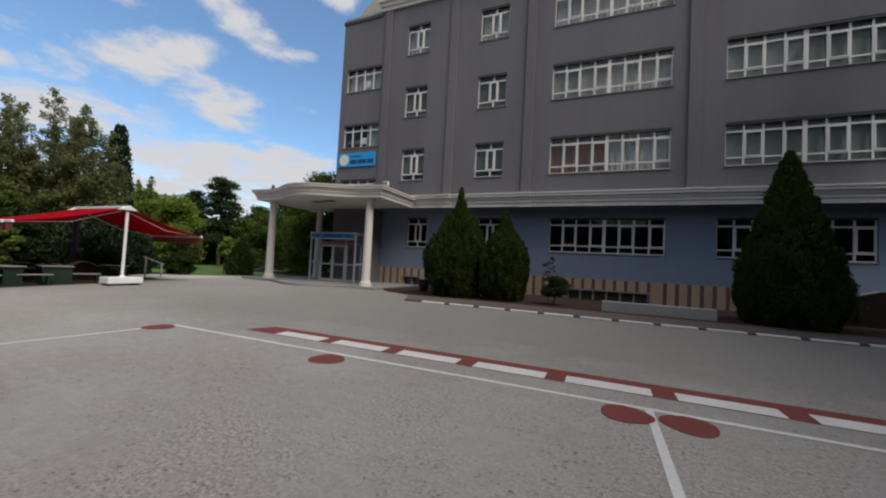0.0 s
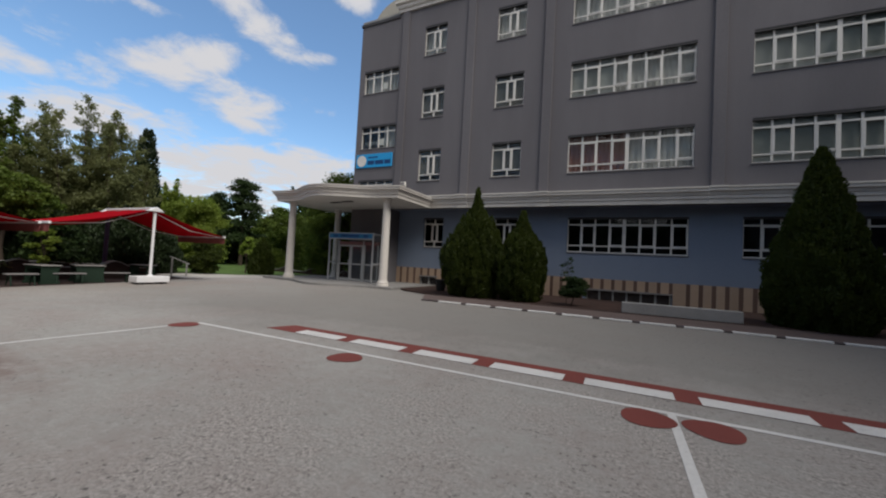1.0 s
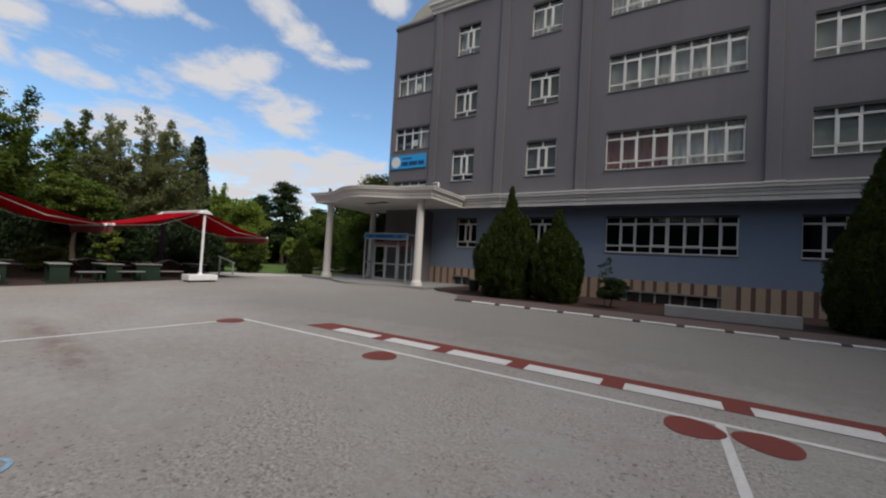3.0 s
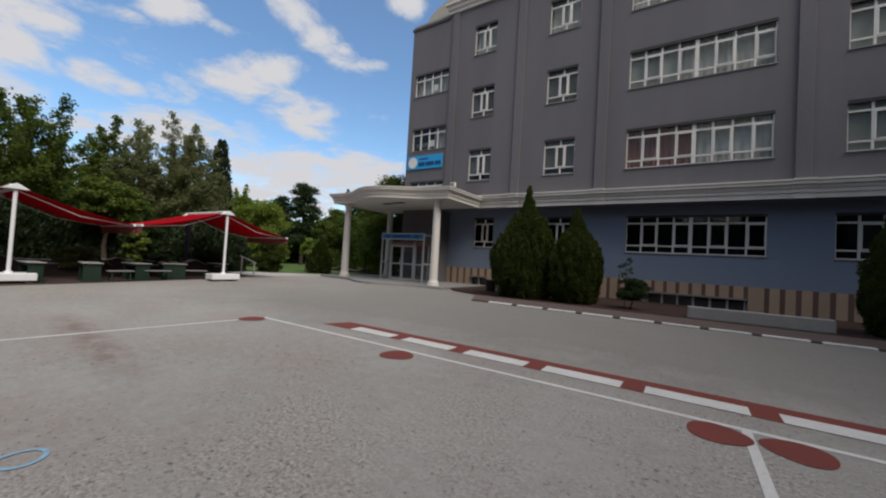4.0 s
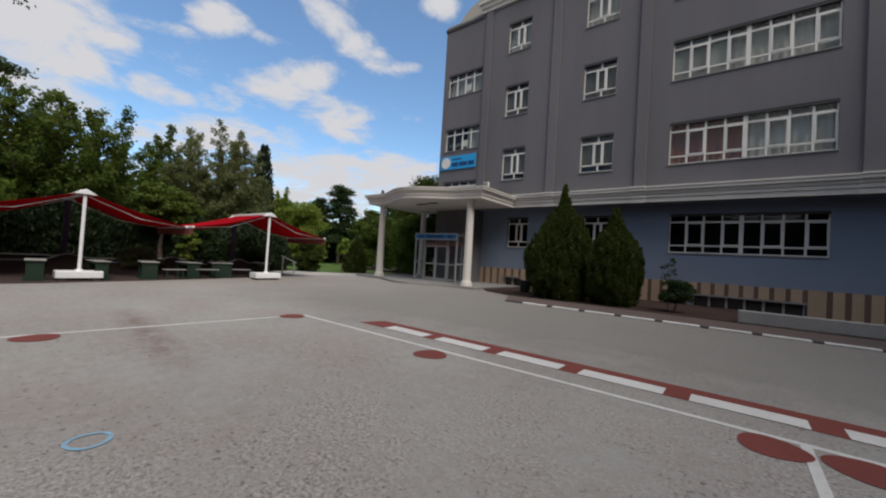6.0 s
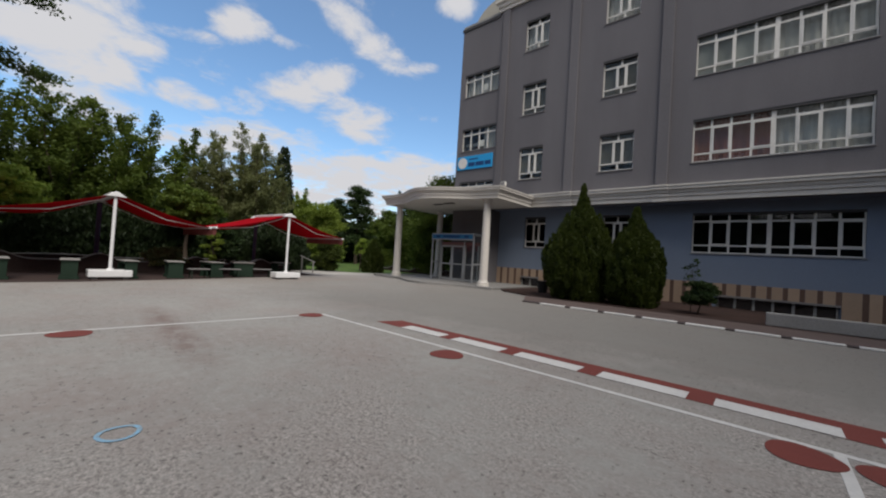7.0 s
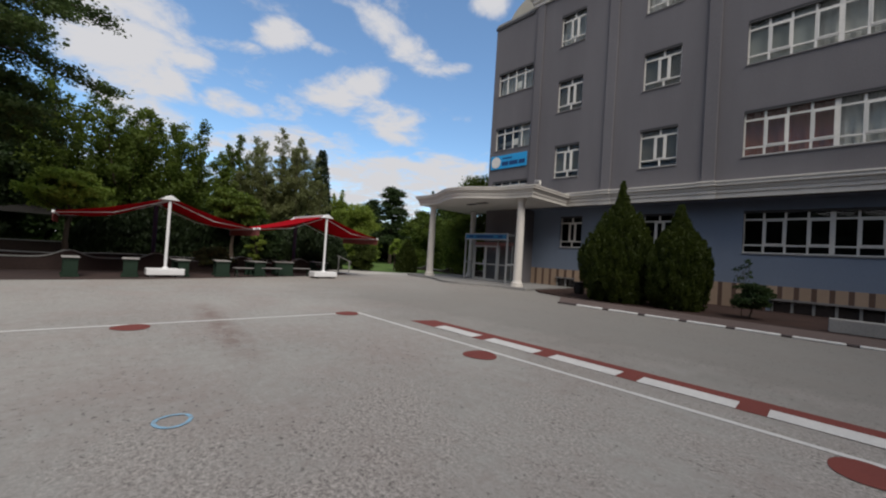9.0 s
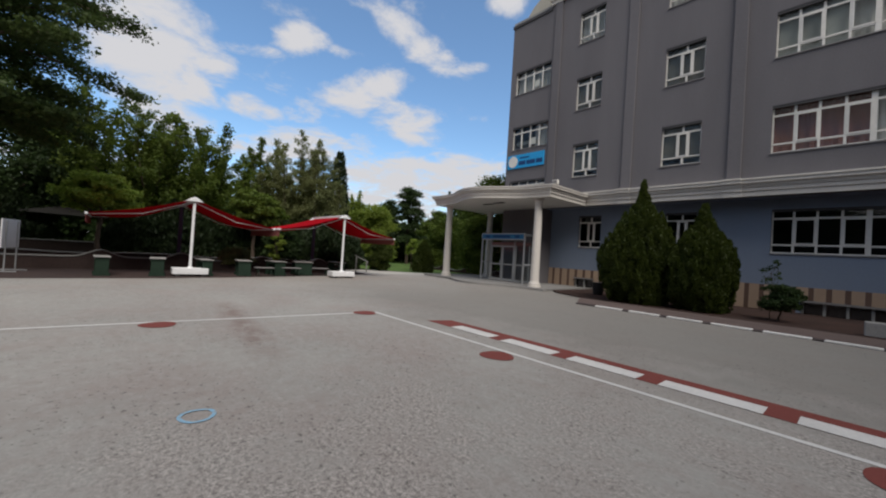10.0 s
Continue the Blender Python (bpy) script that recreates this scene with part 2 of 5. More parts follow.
    back_.inputs["From Min"].default_value, back_.inputs["From Max"].default_value = -9.8, -8.2
    rust = mul(mul(band.outputs[0], mul(along.outputs[0], back_.outputs[0])), noise_(2.6, 7.0, 0.7, 0.38, 0.56))
    col = mix(mul(rust, 0.75), col, (0.17, 0.12, 0.105))
    col = mix(mul(pit, 0.8), col, (0.07, 0.064, 0.06))
    l.new(col, b.inputs["Base Color"])
    bmp = n.new("ShaderNodeBump")
    bmp.inputs["Strength"].default_value, bmp.inputs["Distance"].default_value = 0.10, 0.012
    hgt = n.new("ShaderNodeTexNoise")
    hgt.inputs["Scale"].default_value, hgt.inputs["Detail"].default_value = 46.0, 9.0
    l.new(co, hgt.inputs["Vector"])
    l.new(mul(hgt.outputs[0], bare), bmp.inputs["Height"])
    l.new(bmp.outputs[0], b.inputs["Normal"])
    return m


M_ASPHALT = asphalt_mat()
M_WALL_UP = mat("grey_roughcast", (0.155, 0.147, 0.156), 0.93, (0.112, 0.105, 0.113), 0.45, 30.0, 0.5, 0.5, 45.0, streak=True)
M_WALL_LOW = mat("blue_paint", (0.182, 0.222, 0.295), 0.85, (0.155, 0.19, 0.252), 0.6, 25.0, 0.35, 0.3, 50.0, streak=True)
M_TRIM = mat("cream_stone_paint", (0.62, 0.585, 0.54), 0.75, (0.46, 0.43, 0.40), 0.8, 20.0, 0.4, 0.2, 30.0, streak=True)
M_SOFFIT = mat("white_soffit", (0.66, 0.64, 0.61), 0.85, (0.52, 0.5, 0.47), 0.5, 12.0, 0.3)
M_PVC = mat("white_pvc", (0.70, 0.675, 0.63), 0.45, (0.50, 0.48, 0.45), 0.8, 14.0, 0.3)
M_GLASS = glass_mat("window_glass")
# near-black base stands for unlit ground floor rooms
M_DARK = mat("room_gloom", (0.05, 0.05, 0.055), 0.95)
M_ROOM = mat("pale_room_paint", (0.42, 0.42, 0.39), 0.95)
# dark metal parts, and the painted shadow strip above the windows
M_LINTEL = mat("dark_metal_and_lintel_shadow", (0.06, 0.058, 0.06), 0.7)
M_SILL = mat("grey_stone_sill", (0.22, 0.21, 0.21), 0.8)
M_PAINT_W = mat("white_road_paint", (0.62, 0.61, 0.59), 0.8, (0.45, 0.44, 0.43), 1.4, 30.0, 0.4, 0.3, 90.0, spots=(14.0, 0.62, 0.8, (0.25, 0.245, 0.24)))
M_PAINT_R = mat("red_road_paint", (0.178, 0.046, 0.037), 0.85, (0.14, 0.038, 0.032), 1.4, 30.0, 0.4, 0.3, 90.0, spots=(14.0, 0.62, 0.82, (0.16, 0.10, 0.09)))
M_PAINT_B = mat("blue_road_paint", (0.21, 0.43, 0.62), 0.85, (0.23, 0.36, 0.46), 3.0, 30.0, 0.5, 0.3, 90.0, spots=(16.0, 0.48, 0.66, (0.27, 0.265, 0.255)))
M_PANEL_A = mat("beige_cladding", (0.38, 0.275, 0.195), 0.7, (0.30, 0.215, 0.155), 2.0, 30.0, 0.4, obj=0.1)
M_PANEL_B = mat("brown_cladding", (0.13, 0.08, 0.06), 0.7, (0.095, 0.06, 0.045), 2.0, 30.0, 0.4, obj=0.1)
M_CONC = mat("concrete", (0.30, 0.292, 0.28), 0.9, (0.20, 0.195, 0.19), 1.0, 25.0, 0.45, 0.3, 40.0)
M_KERB_W = mat("white_kerb_paint", (0.66, 0.65, 0.63), 0.8, (0.48, 0.47, 0.46), 3.0, 25.0, 0.45, obj=0.08)
M_KERB_D = mat("dark_kerb_paint", (0.07, 0.055, 0.055), 0.8, obj=0.15)
M_PLAT = mat("grey_platform_stone", (0.25, 0.24, 0.23), 0.85, (0.18, 0.175, 0.168), 0.9, 25.0, 0.5, 0.2, 40.0)
M_PAVE = mat("pinkish_pavers", (0.125, 0.092, 0.084), 0.9, (0.085, 0.064, 0.059), 0.9, 20.0, 0.45, 0.3, 30.0)
M_SOIL = mat("dark_soil", (0.052, 0.027, 0.021), 0.97, (0.026, 0.016, 0.013), 1.2, 16.0, 0.5, 0.8, 14.0)
# red paving colour lowered to hold the shade of awnings and trees
M_REDPAVE = mat("red_pavers_with_shade", (0.056, 0.036, 0.032), 0.9, (0.036, 0.025, 0.023), 0.7, 12.0, 0.5, 0.3, 16.0)
M_WHITE_METAL = mat("white_coated_metal", (0.74, 0.74, 0.75), 0.4, (0.62, 0.62, 0.63), 1.0, 15.0, 0.3)
M_BARK = mat("bark", (0.10, 0.075, 0.055), 0.95, (0.06, 0.045, 0.035), 3.0, 30.0, 0.5, 0.8, 20.0)
M_GRASS = mat("lawn", (0.095, 0.16, 0.035), 0.95, (0.06, 0.105, 0.025), 0.7, 20.0, 0.5, 0.6, 40.0)
M_SIGN = mat("blue_sign", (0.02, 0.30, 0.62), 0.5, (0.02, 0.25, 0.52), 0.8, 10.0, 0.3)
M_SIGN_DARK = mat("dark_blue_lettering", (0.01, 0.05, 0.16), 0.6)
# green coating, darkened in its colour for the shade under the awnings
M_GREEN = mat("green_metal_with_shade", (0.010, 0.027, 0.015), 0.7, (0.008, 0.020, 0.012), 2.0, 20.0, 0.4)
M_ALU = mat("grey_aluminium", (0.45, 0.46, 0.47), 0.35, (0.36, 0.37, 0.38), 1.0, 15.0, 0.3, metal=0.5)
M_DOOR = mat("grey_white_door_frame", (0.40, 0.40, 0.395), 0.45, (0.31, 0.31, 0.305), 1.0, 15.0, 0.3)
M_WOOD = mat("dark_wood", (0.10, 0.07, 0.05), 0.8, (0.06, 0.045, 0.035), 3.0, 30.0, 0.5)
M_CURT_W = mat("white_curtain", (0.50, 0.49, 0.465), 0.95, (0.38, 0.37, 0.35), 3.0, 10.0, 0.3)
M_CURT_R = mat("brick_red_curtain", (0.24, 0.105, 0.088), 0.95, (0.18, 0.085, 0.072), 3.0, 10.0, 0.3)
L_CYP = leaf_mat("cypress_leaf", (0.036, 0.054, 0.007), (0.066, 0.086, 0.013), 0.5, 0.10)
# yew green taken nearly black for the shade behind the awnings; cypress shares it
L_YEW = leaf_mat("yew_leaf", (0.012, 0.022, 0.009), (0.028, 0.043, 0.014), 0.25)
L_YELLOW = leaf_mat("yellow_green_leaf", (0.16, 0.25, 0.035), (0.31, 0.38, 0.065), 0.5)
L_DARK = leaf_mat("dark_leaf", (0.018, 0.036, 0.012), (0.046, 0.072, 0.02), 0.3)
L_MID = leaf_mat("green_leaf", (0.06, 0.10, 0.015), (0.135, 0.178, 0.03), 0.45)
L_LIGHT = leaf_mat("light_green_leaf", (0.14, 0.21, 0.03), (0.28, 0.33, 0.06), 0.5)
L_OLIVE = leaf_mat("grey_green_leaf", (0.14, 0.16, 0.062), (0.235, 0.25, 0.105), 0.55, 0.25)
L_BROAD = leaf_mat("broad_dark_leaf", (0.032, 0.058, 0.016), (0.075, 0.11, 0.03), 0.45)
M_BLIND_DARK = mat("dark_grey_blind", (0.15, 0.148, 0.135), 0.95, (0.11, 0.108, 0.10), 1.5, 10.0, 0.3, obj=0.12)
M_BLIND = mat("grey_roller_blind", (0.30, 0.31, 0.295), 0.95, (0.23, 0.24, 0.228), 1.5, 10.0, 0.3, obj=0.12)


# ---- mesh helpers ----
def box(bm, x0, y0, z0, x1, y1, z1, bevel=0.0):
    r = bmesh.ops.create_cube(bm, size=1.0, matrix=Matrix.Translation(((x0 + x1) / 2, (y0 + y1) / 2, (z0 + z1) / 2)) @ Matrix.Diagonal((abs(x1 - x0), abs(y1 - y0), abs(z1 - z0), 1)))
    if bevel:
        es = list({e for v in r["verts"] for e in v.link_edges})
        bmesh.ops.bevel(bm, geom=es, offset=bevel, segments=1, affect="EDGES")
    return bm


def boxes(*dims, bevel=0.0):
    bm = bmesh.new()
    for d in dims:
        box(bm, *d, bevel=bevel)
    return bm


def tube(bm, p, q, r0, r1=None, seg=12, caps=True):
    p, q = Vector(p), Vector(q)
    d = q - p
    m = Matrix.Translation((p + q) / 2) @ d.to_track_quat("Z", "Y").to_matrix().to_4x4()
    bmesh.ops.create_cone(bm, cap_ends=caps, segments=seg, radius1=r0, radius2=r0 if r1 is None else r1, depth=d.length, matrix=m)
    return bm


def lathe(profile, seg=28, centre=(0, 0, 0)):
    """A turned solid from (radius, height) pairs."""
    bm = bmesh.new()
    rings = []
    for r, z in profile:
        rings.append([bm.verts.new((centre[0] + r * math.cos(2 * math.pi * i / seg), centre[1] + r * math.sin(2 * math.pi * i / seg), centre[2] + z)) for i in range(seg)])
    for a, b in zip(rings, rings[1:]):
        for i in range(seg):
            bm.faces.new((a[i], a[(i + 1) % seg], b[(i + 1) % seg], b[i]))
    bm.faces.new(rings[0][::-1])
    bm.faces.new(rings[-1])
    return bm


def prism(points, z0, z1):
    """An upright slab over a plan outline (counter-clockwise)."""
    bm = bmesh.new()
    a = [bm.verts.new((x, y, z0)) for x, y in points]
    b = [bm.verts.new((x, y, z1)) for x, y in points]
    k = len(points)
    for i in range(k):
        bm.faces.new((a[i], a[(i + 1) % k], b[(i + 1) % k], b[i]))
    bm.faces.new(a[::-1])
    bm.faces.new(b)
    return bm


def data_of(name, bm, material, smooth=False):
    me = bpy.data.meshes.new(name)
    bmesh.ops.recalc_face_normals(bm, faces=bm.faces)
    if smooth:
        for f in bm.faces:
            f.smooth = True
    bm.to_mesh(me)
    bm.free()
    me.materials.append(material)
    return me


def thing(name, label, category, group="", kind="", at=(0, 0, 0), turn=0):
    ob = new(name)
    ob.matrix_basis = pose(*at, 0, 0, turn)
    return tagged(ob, label, category, group, kind)


def solid(name, bm, material, label, category, group="", kind="", smooth=False):
    return tagged(new(name, data_of(name, bm, material, smooth)), label, category, group, kind)


def part(name, bm, material, parent, label="", smooth=False):
    ob = new(name, bm if isinstance(bm, bpy.types.Mesh) else data_of(name, bm, material, smooth))
    ob.parent = parent
    return tagged(ob, label)

# ---- ground ----
def sheet(pts, z):
    bm = bmesh.new()
    bm.faces.new([bm.verts.new((x, y, z)) for x, y in pts])
    return bm


solid("ground", sheet([(-1500, -1500), (1500, -1500), (1500, 1500), (-1500, 1500)], 0.0), M_ASPHALT, "worn grey asphalt yard with stains and fine gravel", "ground", kind="structure")
TERRACE = [(-14.4, -14), (-14.65, -2), (-14.85, 1.4), (-15.5, 4.1), (-16.4, 7.2), (-17.7, 10), (-18.6, 12.9), (-21, 13.4), (-60, 14), (-60, -14)]
solid("terrace", sheet(TERRACE, 0.005), M_REDPAVE, "red paved seating area at the yard's edge, darkened for the awnings' shade", "pavement", kind="structure")
solid("lawn", sheet([(-20.0, 14.4), (-19.2, 16.7), (-19.2, 60), (-90, 60), (-90, -60), (-22.5, -60), (-21.8, 12.6)], 0.02), M_GRASS, "green lawn under the park trees", "lawn", kind="structure")

solid("garden_path", sheet([(-18.05, 10.4), (-18.05, 12.95), (-17.2, 15.05), (-17.6, 19.6), (-20.6, 19.6), (-20.6, 14.0), (-21.6, 12.2), (-21.0, 10.6)], 0.009), mat("pale_path_concrete", (0.42, 0.40, 0.375), 0.9, (0.33, 0.315, 0.295), 0.8, 20.0, 0.4, 0.2, 40.0), "pale concrete path between the yard and the lawn", "path", kind="structure")

# court markings
def strip(name, x0, y0, x1, y1, w, material, label):
    d = Vector((x1 - x0, y1 - y0)).normalized() * (w / 2)
    n = Vector((-d.y, d.x))
    return solid(name, sheet([(x0 - n.x, y0 - n.y), (x1 - n.x, y1 - n.y), (x1 + n.x, y1 + n.y), (x0 + n.x, y0 + n.y)], 0.004), material, label, "road marking", kind="structure")


def disc_ring(cx, cy, r0, r1, z=0.006, seg=40, wob=0.012):
    bm = bmesh.new()
    a, b = [], []
    for i in range(seg):
        t = 2 * math.pi * i / seg
        q = wob * math.sin(3 * t + cx * 7)
        a.append(bm.verts.new((cx + (r1 + q) * math.cos(t), cy + (r1 + q) * math.sin(t), z)))
        if r0:
            b.append(bm.verts.new((cx + (r0 + q) * math.cos(t), cy + (r0 + q) * math.sin(t), z)))
    if r0:
        for i in range(seg):
            bm.faces.new((a[i], a[(i + 1) % seg], b[(i + 1) % seg], b[i]))
    else:
        bm.faces.new(a)
    return bm


strip("court_side_line", -7.02, 4.34, 9.5, 4.33, 0.075, M_PAINT_W, "white painted court side line")
strip("court_end_line", -7.02, 4.302, -7.55, -3.0, 0.075, M_PAINT_W, "white painted court end line")
strip("court_centre_line", 0.47, 4.298, 0.50, -3.0, 0.074, M_PAINT_W, "white painted court centre line")
for cx, cy in ((-3.33, 4.05), (0.25, 4.07), (0.77, 4.08), (-7.0, 4.08), (-7.07, 0.58)):
    solid("red_spot", disc_ring(cx, cy, 0, 0.235), M_PAINT_R, "dark red painted spot by the court line", "road marking", "court spots", "structure")
solid("blue_ring", disc_ring(-3.325, 0.552, 0.098, 0.128, wob=0.003), M_PAINT_B, "faded light blue painted ring on asphalt", "road marking", kind="structure")
solid("red_band", sheet([(-5.80, 4.80), (9.5, 4.79), (9.5, 5.36), (-5.62, 5.31)], 0.004), M_PAINT_R, "dark red painted band on the asphalt", "road marking", kind="structure")
for i in range(12):
    x0 = -5.09 + 1.178 * i
    solid("white_block", sheet([(x0, 4.795), (x0 + 0.935, 4.795), (x0 + 0.935, 5.085), (x0, 5.085)], 0.008), M_PAINT_W, "white painted block on the red band", "road marking", "band blocks", "structure")

# ---- building ----
YU, YG = 17.70, 18.70          # upper wall and recessed ground floor wall
XL, XR = -14.77, 24.0
Z1, ZT = 4.24, 15.60
FLOORS = ((5.78, 7.51), (9.28, 10.97), (12.78, 14.47))
BIG = ((-2.46, 2.44), (4.28, 9.20))
SMALL = ((-10.36, -9.00), (-6.13, -4.65))
STAIR = ((4.95, 5.97), (7.85, 9.22), (11.18, 12.57))
UP = [(a, b, z0, z1) for a, b in BIG + SMALL for z0, z1 in FLOORS] + [(-14.41, -11.98, z0, z1) for z0, z1 in STAIR]
GROUND_BIG = ((-2.46, 2.46), (4.30, 9.20))
GROUND_SMALL = ((-10.32, -9.10), (-6.12, -4.90))
LOW = [(a, b, 2.20, 3.86) for a, b in GROUND_BIG + GROUND_SMALL]


def wall_mesh(x0, x1, z0, z1, y, thick, holes):
    """A wall that faces -Y, with openings right through it."""
    xs = sorted({x0, x1, *[h[0] for h in holes], *[h[1] for h in holes]})
    zs = sorted({z0, z1, *[h[2] for h in holes], *[h[3] for h in holes]})
    bm = bmesh.new()
    for yy in (y, y + thick):
        v = {(x, z): bm.verts.new((x, yy, z)) for x in xs for z in zs}
        for a, b in zip(xs, xs[1:]):
            for c, d in zip(zs, zs[1:]):
                if not any(h[0] <= a and b <= h[1] and h[2] <= c and d <= h[3] for h in holes):
                    bm.faces.new((v[a, c], v[b, c], v[b, d], v[a, d]))
    def quad(p):
        bm.faces.new([bm.verts.new(q) for q in p])
    for a, b, c, d in [*holes, (x0, x1, z0, z1)]:
        for p, q in (((a, c), (b, c)), ((b, c), (b, d)), ((b, d), (a, d)), ((a, d), (a, c))):
            quad(((p[0], y, p[1]), (q[0], y, q[1]), (q[0], y + thick, q[1]), (p[0], y + thick, p[1])))
    bmesh.ops.remove_doubles(bm, verts=bm.verts, dist=1e-5)
    return bm


building = thing("school_building", "four-storey grey and blue building with white windows", "building", kind="structure")
part("upper_wall", wall_mesh(XL, XR, Z1, ZT, YU, 0.30, UP), M_WALL_UP, building, "grey roughcast wall")
BASE_OPEN = [(-1.50, 1.87, -0.3, 0.47), (-10.35, -9.33, -0.3, 0.52)]
part("ground_floor_wall", wall_mesh(XL, XR, -0.4, Z1, YG, 0.30, LOW + BASE_OPEN), M_WALL_LOW, building, "blue painted wall")
part("overhang", boxes((XL, YU + 0.30, Z1, XR, YG + 0.30, Z1 + 0.2)), M_WALL_LOW, building)
part("side_wall", boxes((XL, YU + 0.30, Z1 + 0.2, XL + 0.3, 32, ZT), (XL, YG + 0.30, -0.4, XL + 0.3, 32, Z1 + 0.2), (XR - 0.3, YU + 0.30, Z1 + 0.2, XR, 32, ZT), (XR - 0.3, YG + 0.30, -0.4, XR, 32, Z1 + 0.2), (XL + 0.3, 31.7, -0.4, XR - 0.3, 32, ZT)), M_WALL_UP, building)
# the lack of light indoors is put into the wall colour here
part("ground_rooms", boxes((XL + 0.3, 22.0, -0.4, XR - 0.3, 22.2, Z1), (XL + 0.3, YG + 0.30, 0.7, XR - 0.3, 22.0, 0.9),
                           *[(x - 0.1, YG + 0.32, 0.9, x + 0.1, 22.0, Z1) for x in (-11.8, -7.6, -3.45, 3.3, 10.2)]), M_DARK, building, "rooms behind the ground floor windows with the gloom in their colour")
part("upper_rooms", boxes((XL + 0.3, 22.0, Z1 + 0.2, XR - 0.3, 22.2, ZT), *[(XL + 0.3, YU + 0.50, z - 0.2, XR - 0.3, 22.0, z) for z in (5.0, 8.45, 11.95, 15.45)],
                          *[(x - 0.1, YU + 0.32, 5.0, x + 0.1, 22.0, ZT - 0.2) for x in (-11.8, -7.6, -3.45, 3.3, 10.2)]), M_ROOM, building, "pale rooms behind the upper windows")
part("roof", boxes((XL, YU, ZT, XR, 32, ZT + 0.12)), M_CONC, building)
# added plain wall, out of the camera's sight, that shades the yard's right side
solid("shade_wall", boxes((10.7, -30, 0, 11.6, 15.0, 15.6)), M_WALL_UP, "plain grey unseen wall added to shade the right of the yard", "building", kind="structure")
# pilasters on the upper wall
for x in (-11.62, -7.55, -3.50, 3.22, 10.10):
    part("pilaster", boxes((x - 0.22, YU - 0.09, 4.9, x + 0.22, YU, 15.6), bevel=0.012), M_WALL_UP, building)


def sweep(path, profile, closed=False):
    """A moulding: profile (out, z) carried along a plan path, out to its right."""
    bm = bmesh.new()
    rows = []
    for i, p in enumerate(path):
        a = Vector(path[max(i - 1, 0)])
        b = Vector(path[min(i + 1, len(path) - 1)])
        c = Vector(p)
        d1 = (c - a).normalized() if (c - a).length else (b - c).normalized()
        d2 = (b - c).normalized() if (b - c).length else d1
        n1, n2 = Vector((d1.y, -d1.x)), Vector((d2.y, -d2.x))
        n = (n1 + n2).normalized()
        n = n / max(n.dot(n1), 0.35)
        rows.append([bm.verts.new((c.x + n.x * o, c.y + n.y * o, z)) for o, z in profile])
    for r, s in zip(rows, rows[1:]):
        for i in range(len(profile) - 1):
            bm.faces.new((r[i], s[i], s[i + 1], r[i + 1]))
    bm.faces.new(rows[0])
    bm.faces.new(rows[-1][::-1])
    return bm


MOULD = [(0, 0), (0.10, 0), (0.10, 0.17), (0.15, 0.19), (0.15, 0.30), (0.19, 0.33), (0.22, 0.42), (0.30, 0.46), (0.30, 0.56), (0.34, 0.58), (0.34, 0.64), (0, 0.66)]
part("cornice", sweep([(-9.45, YU), (XR, YU)], [(o, Z1 + z) for o, z in MOULD]), M_TRIM, building, "cream moulded cornice band")
for x in (-7.55, -3.50, 3.22, 10.10):
    part("cornice_block", sweep([(x - 0.30, YU), (x + 0.30, YU)], [(0, Z1 - 0.012)] + [(o + 0.055, Z1 - 0.012 + z * 1.035) for o, z in MOULD[1:-1]] + [(0, Z1 + 0.675)]), M_TRIM, building, "cornice break over the pilaster")
ROOF_MOULD = [(0, 0), (0.12, 0), (0.12, 0.14), (0.22, 0.22), (0.22, 0.36), (0.34, 0.44), (0.34, 0.56), (0, 0.56)]
part("roof_cornice", sweep([(-11.95, 20.0), (-11.95, YU), (XR, YU)], [(o, ZT + z) for o, z in ROOF_MOULD]), M_TRIM, building, "cream moulded roof cornice")
part("stair_bay_coping", boxes((XL - 0.05, YU - 0.06, 15.38, -12.07, YU + 0.4, 15.55)), M_LINTEL, building, "dark metal coping")
bm = bmesh.new()
arc = [(-11.9 + 2.35 * math.cos(math.pi * i / 28), 15.55 + 1.55 * math.sin(math.pi * i / 28)) for i in range(29)]
fa = [bm.verts.new((x, YU + 0.45, z)) for x, z in arc]
fb = [bm.verts.new((x, YU + 3.6, z)) for x, z in arc]
bm.faces.new(fa)
bm.faces.new(fb[::-1])
for i in range(len(arc) - 1):
    bm.faces.new((fa[i], fa[i + 1], fb[i + 1], fb[i]))
part("arched_parapet", bm, mat("weathered_render", (0.40, 0.37, 0.31), 0.9, (0.28, 0.27, 0.24), 0.9, 20.0, 0.5, 0.3, 30.0), building, "weathered beige arched parapet")
part("corner_spike", boxes((XL + 0.02, YU + 0.02, 15.55, XL + 0.42, YU + 0.12, 15.66), (XL + 0.05, YU + 0.02, 15.66, XL + 0.35, YU + 0.12, 15.72)), M_LINTEL, building)

# ---- windows ----
def pane_sheet(x0, y0, x1, y1, z0, z1):
    """One sheet of glass, upright over a line in plan."""
    me = bpy.data.meshes.new("pane")
    me.from_pydata([(x0, y0, z0), (x1, y1, z0), (x1, y1, z1), (x0, y0, z1)], [], [(0, 1, 2, 3)])
    me.materials.append(M_GLASS)
    return me


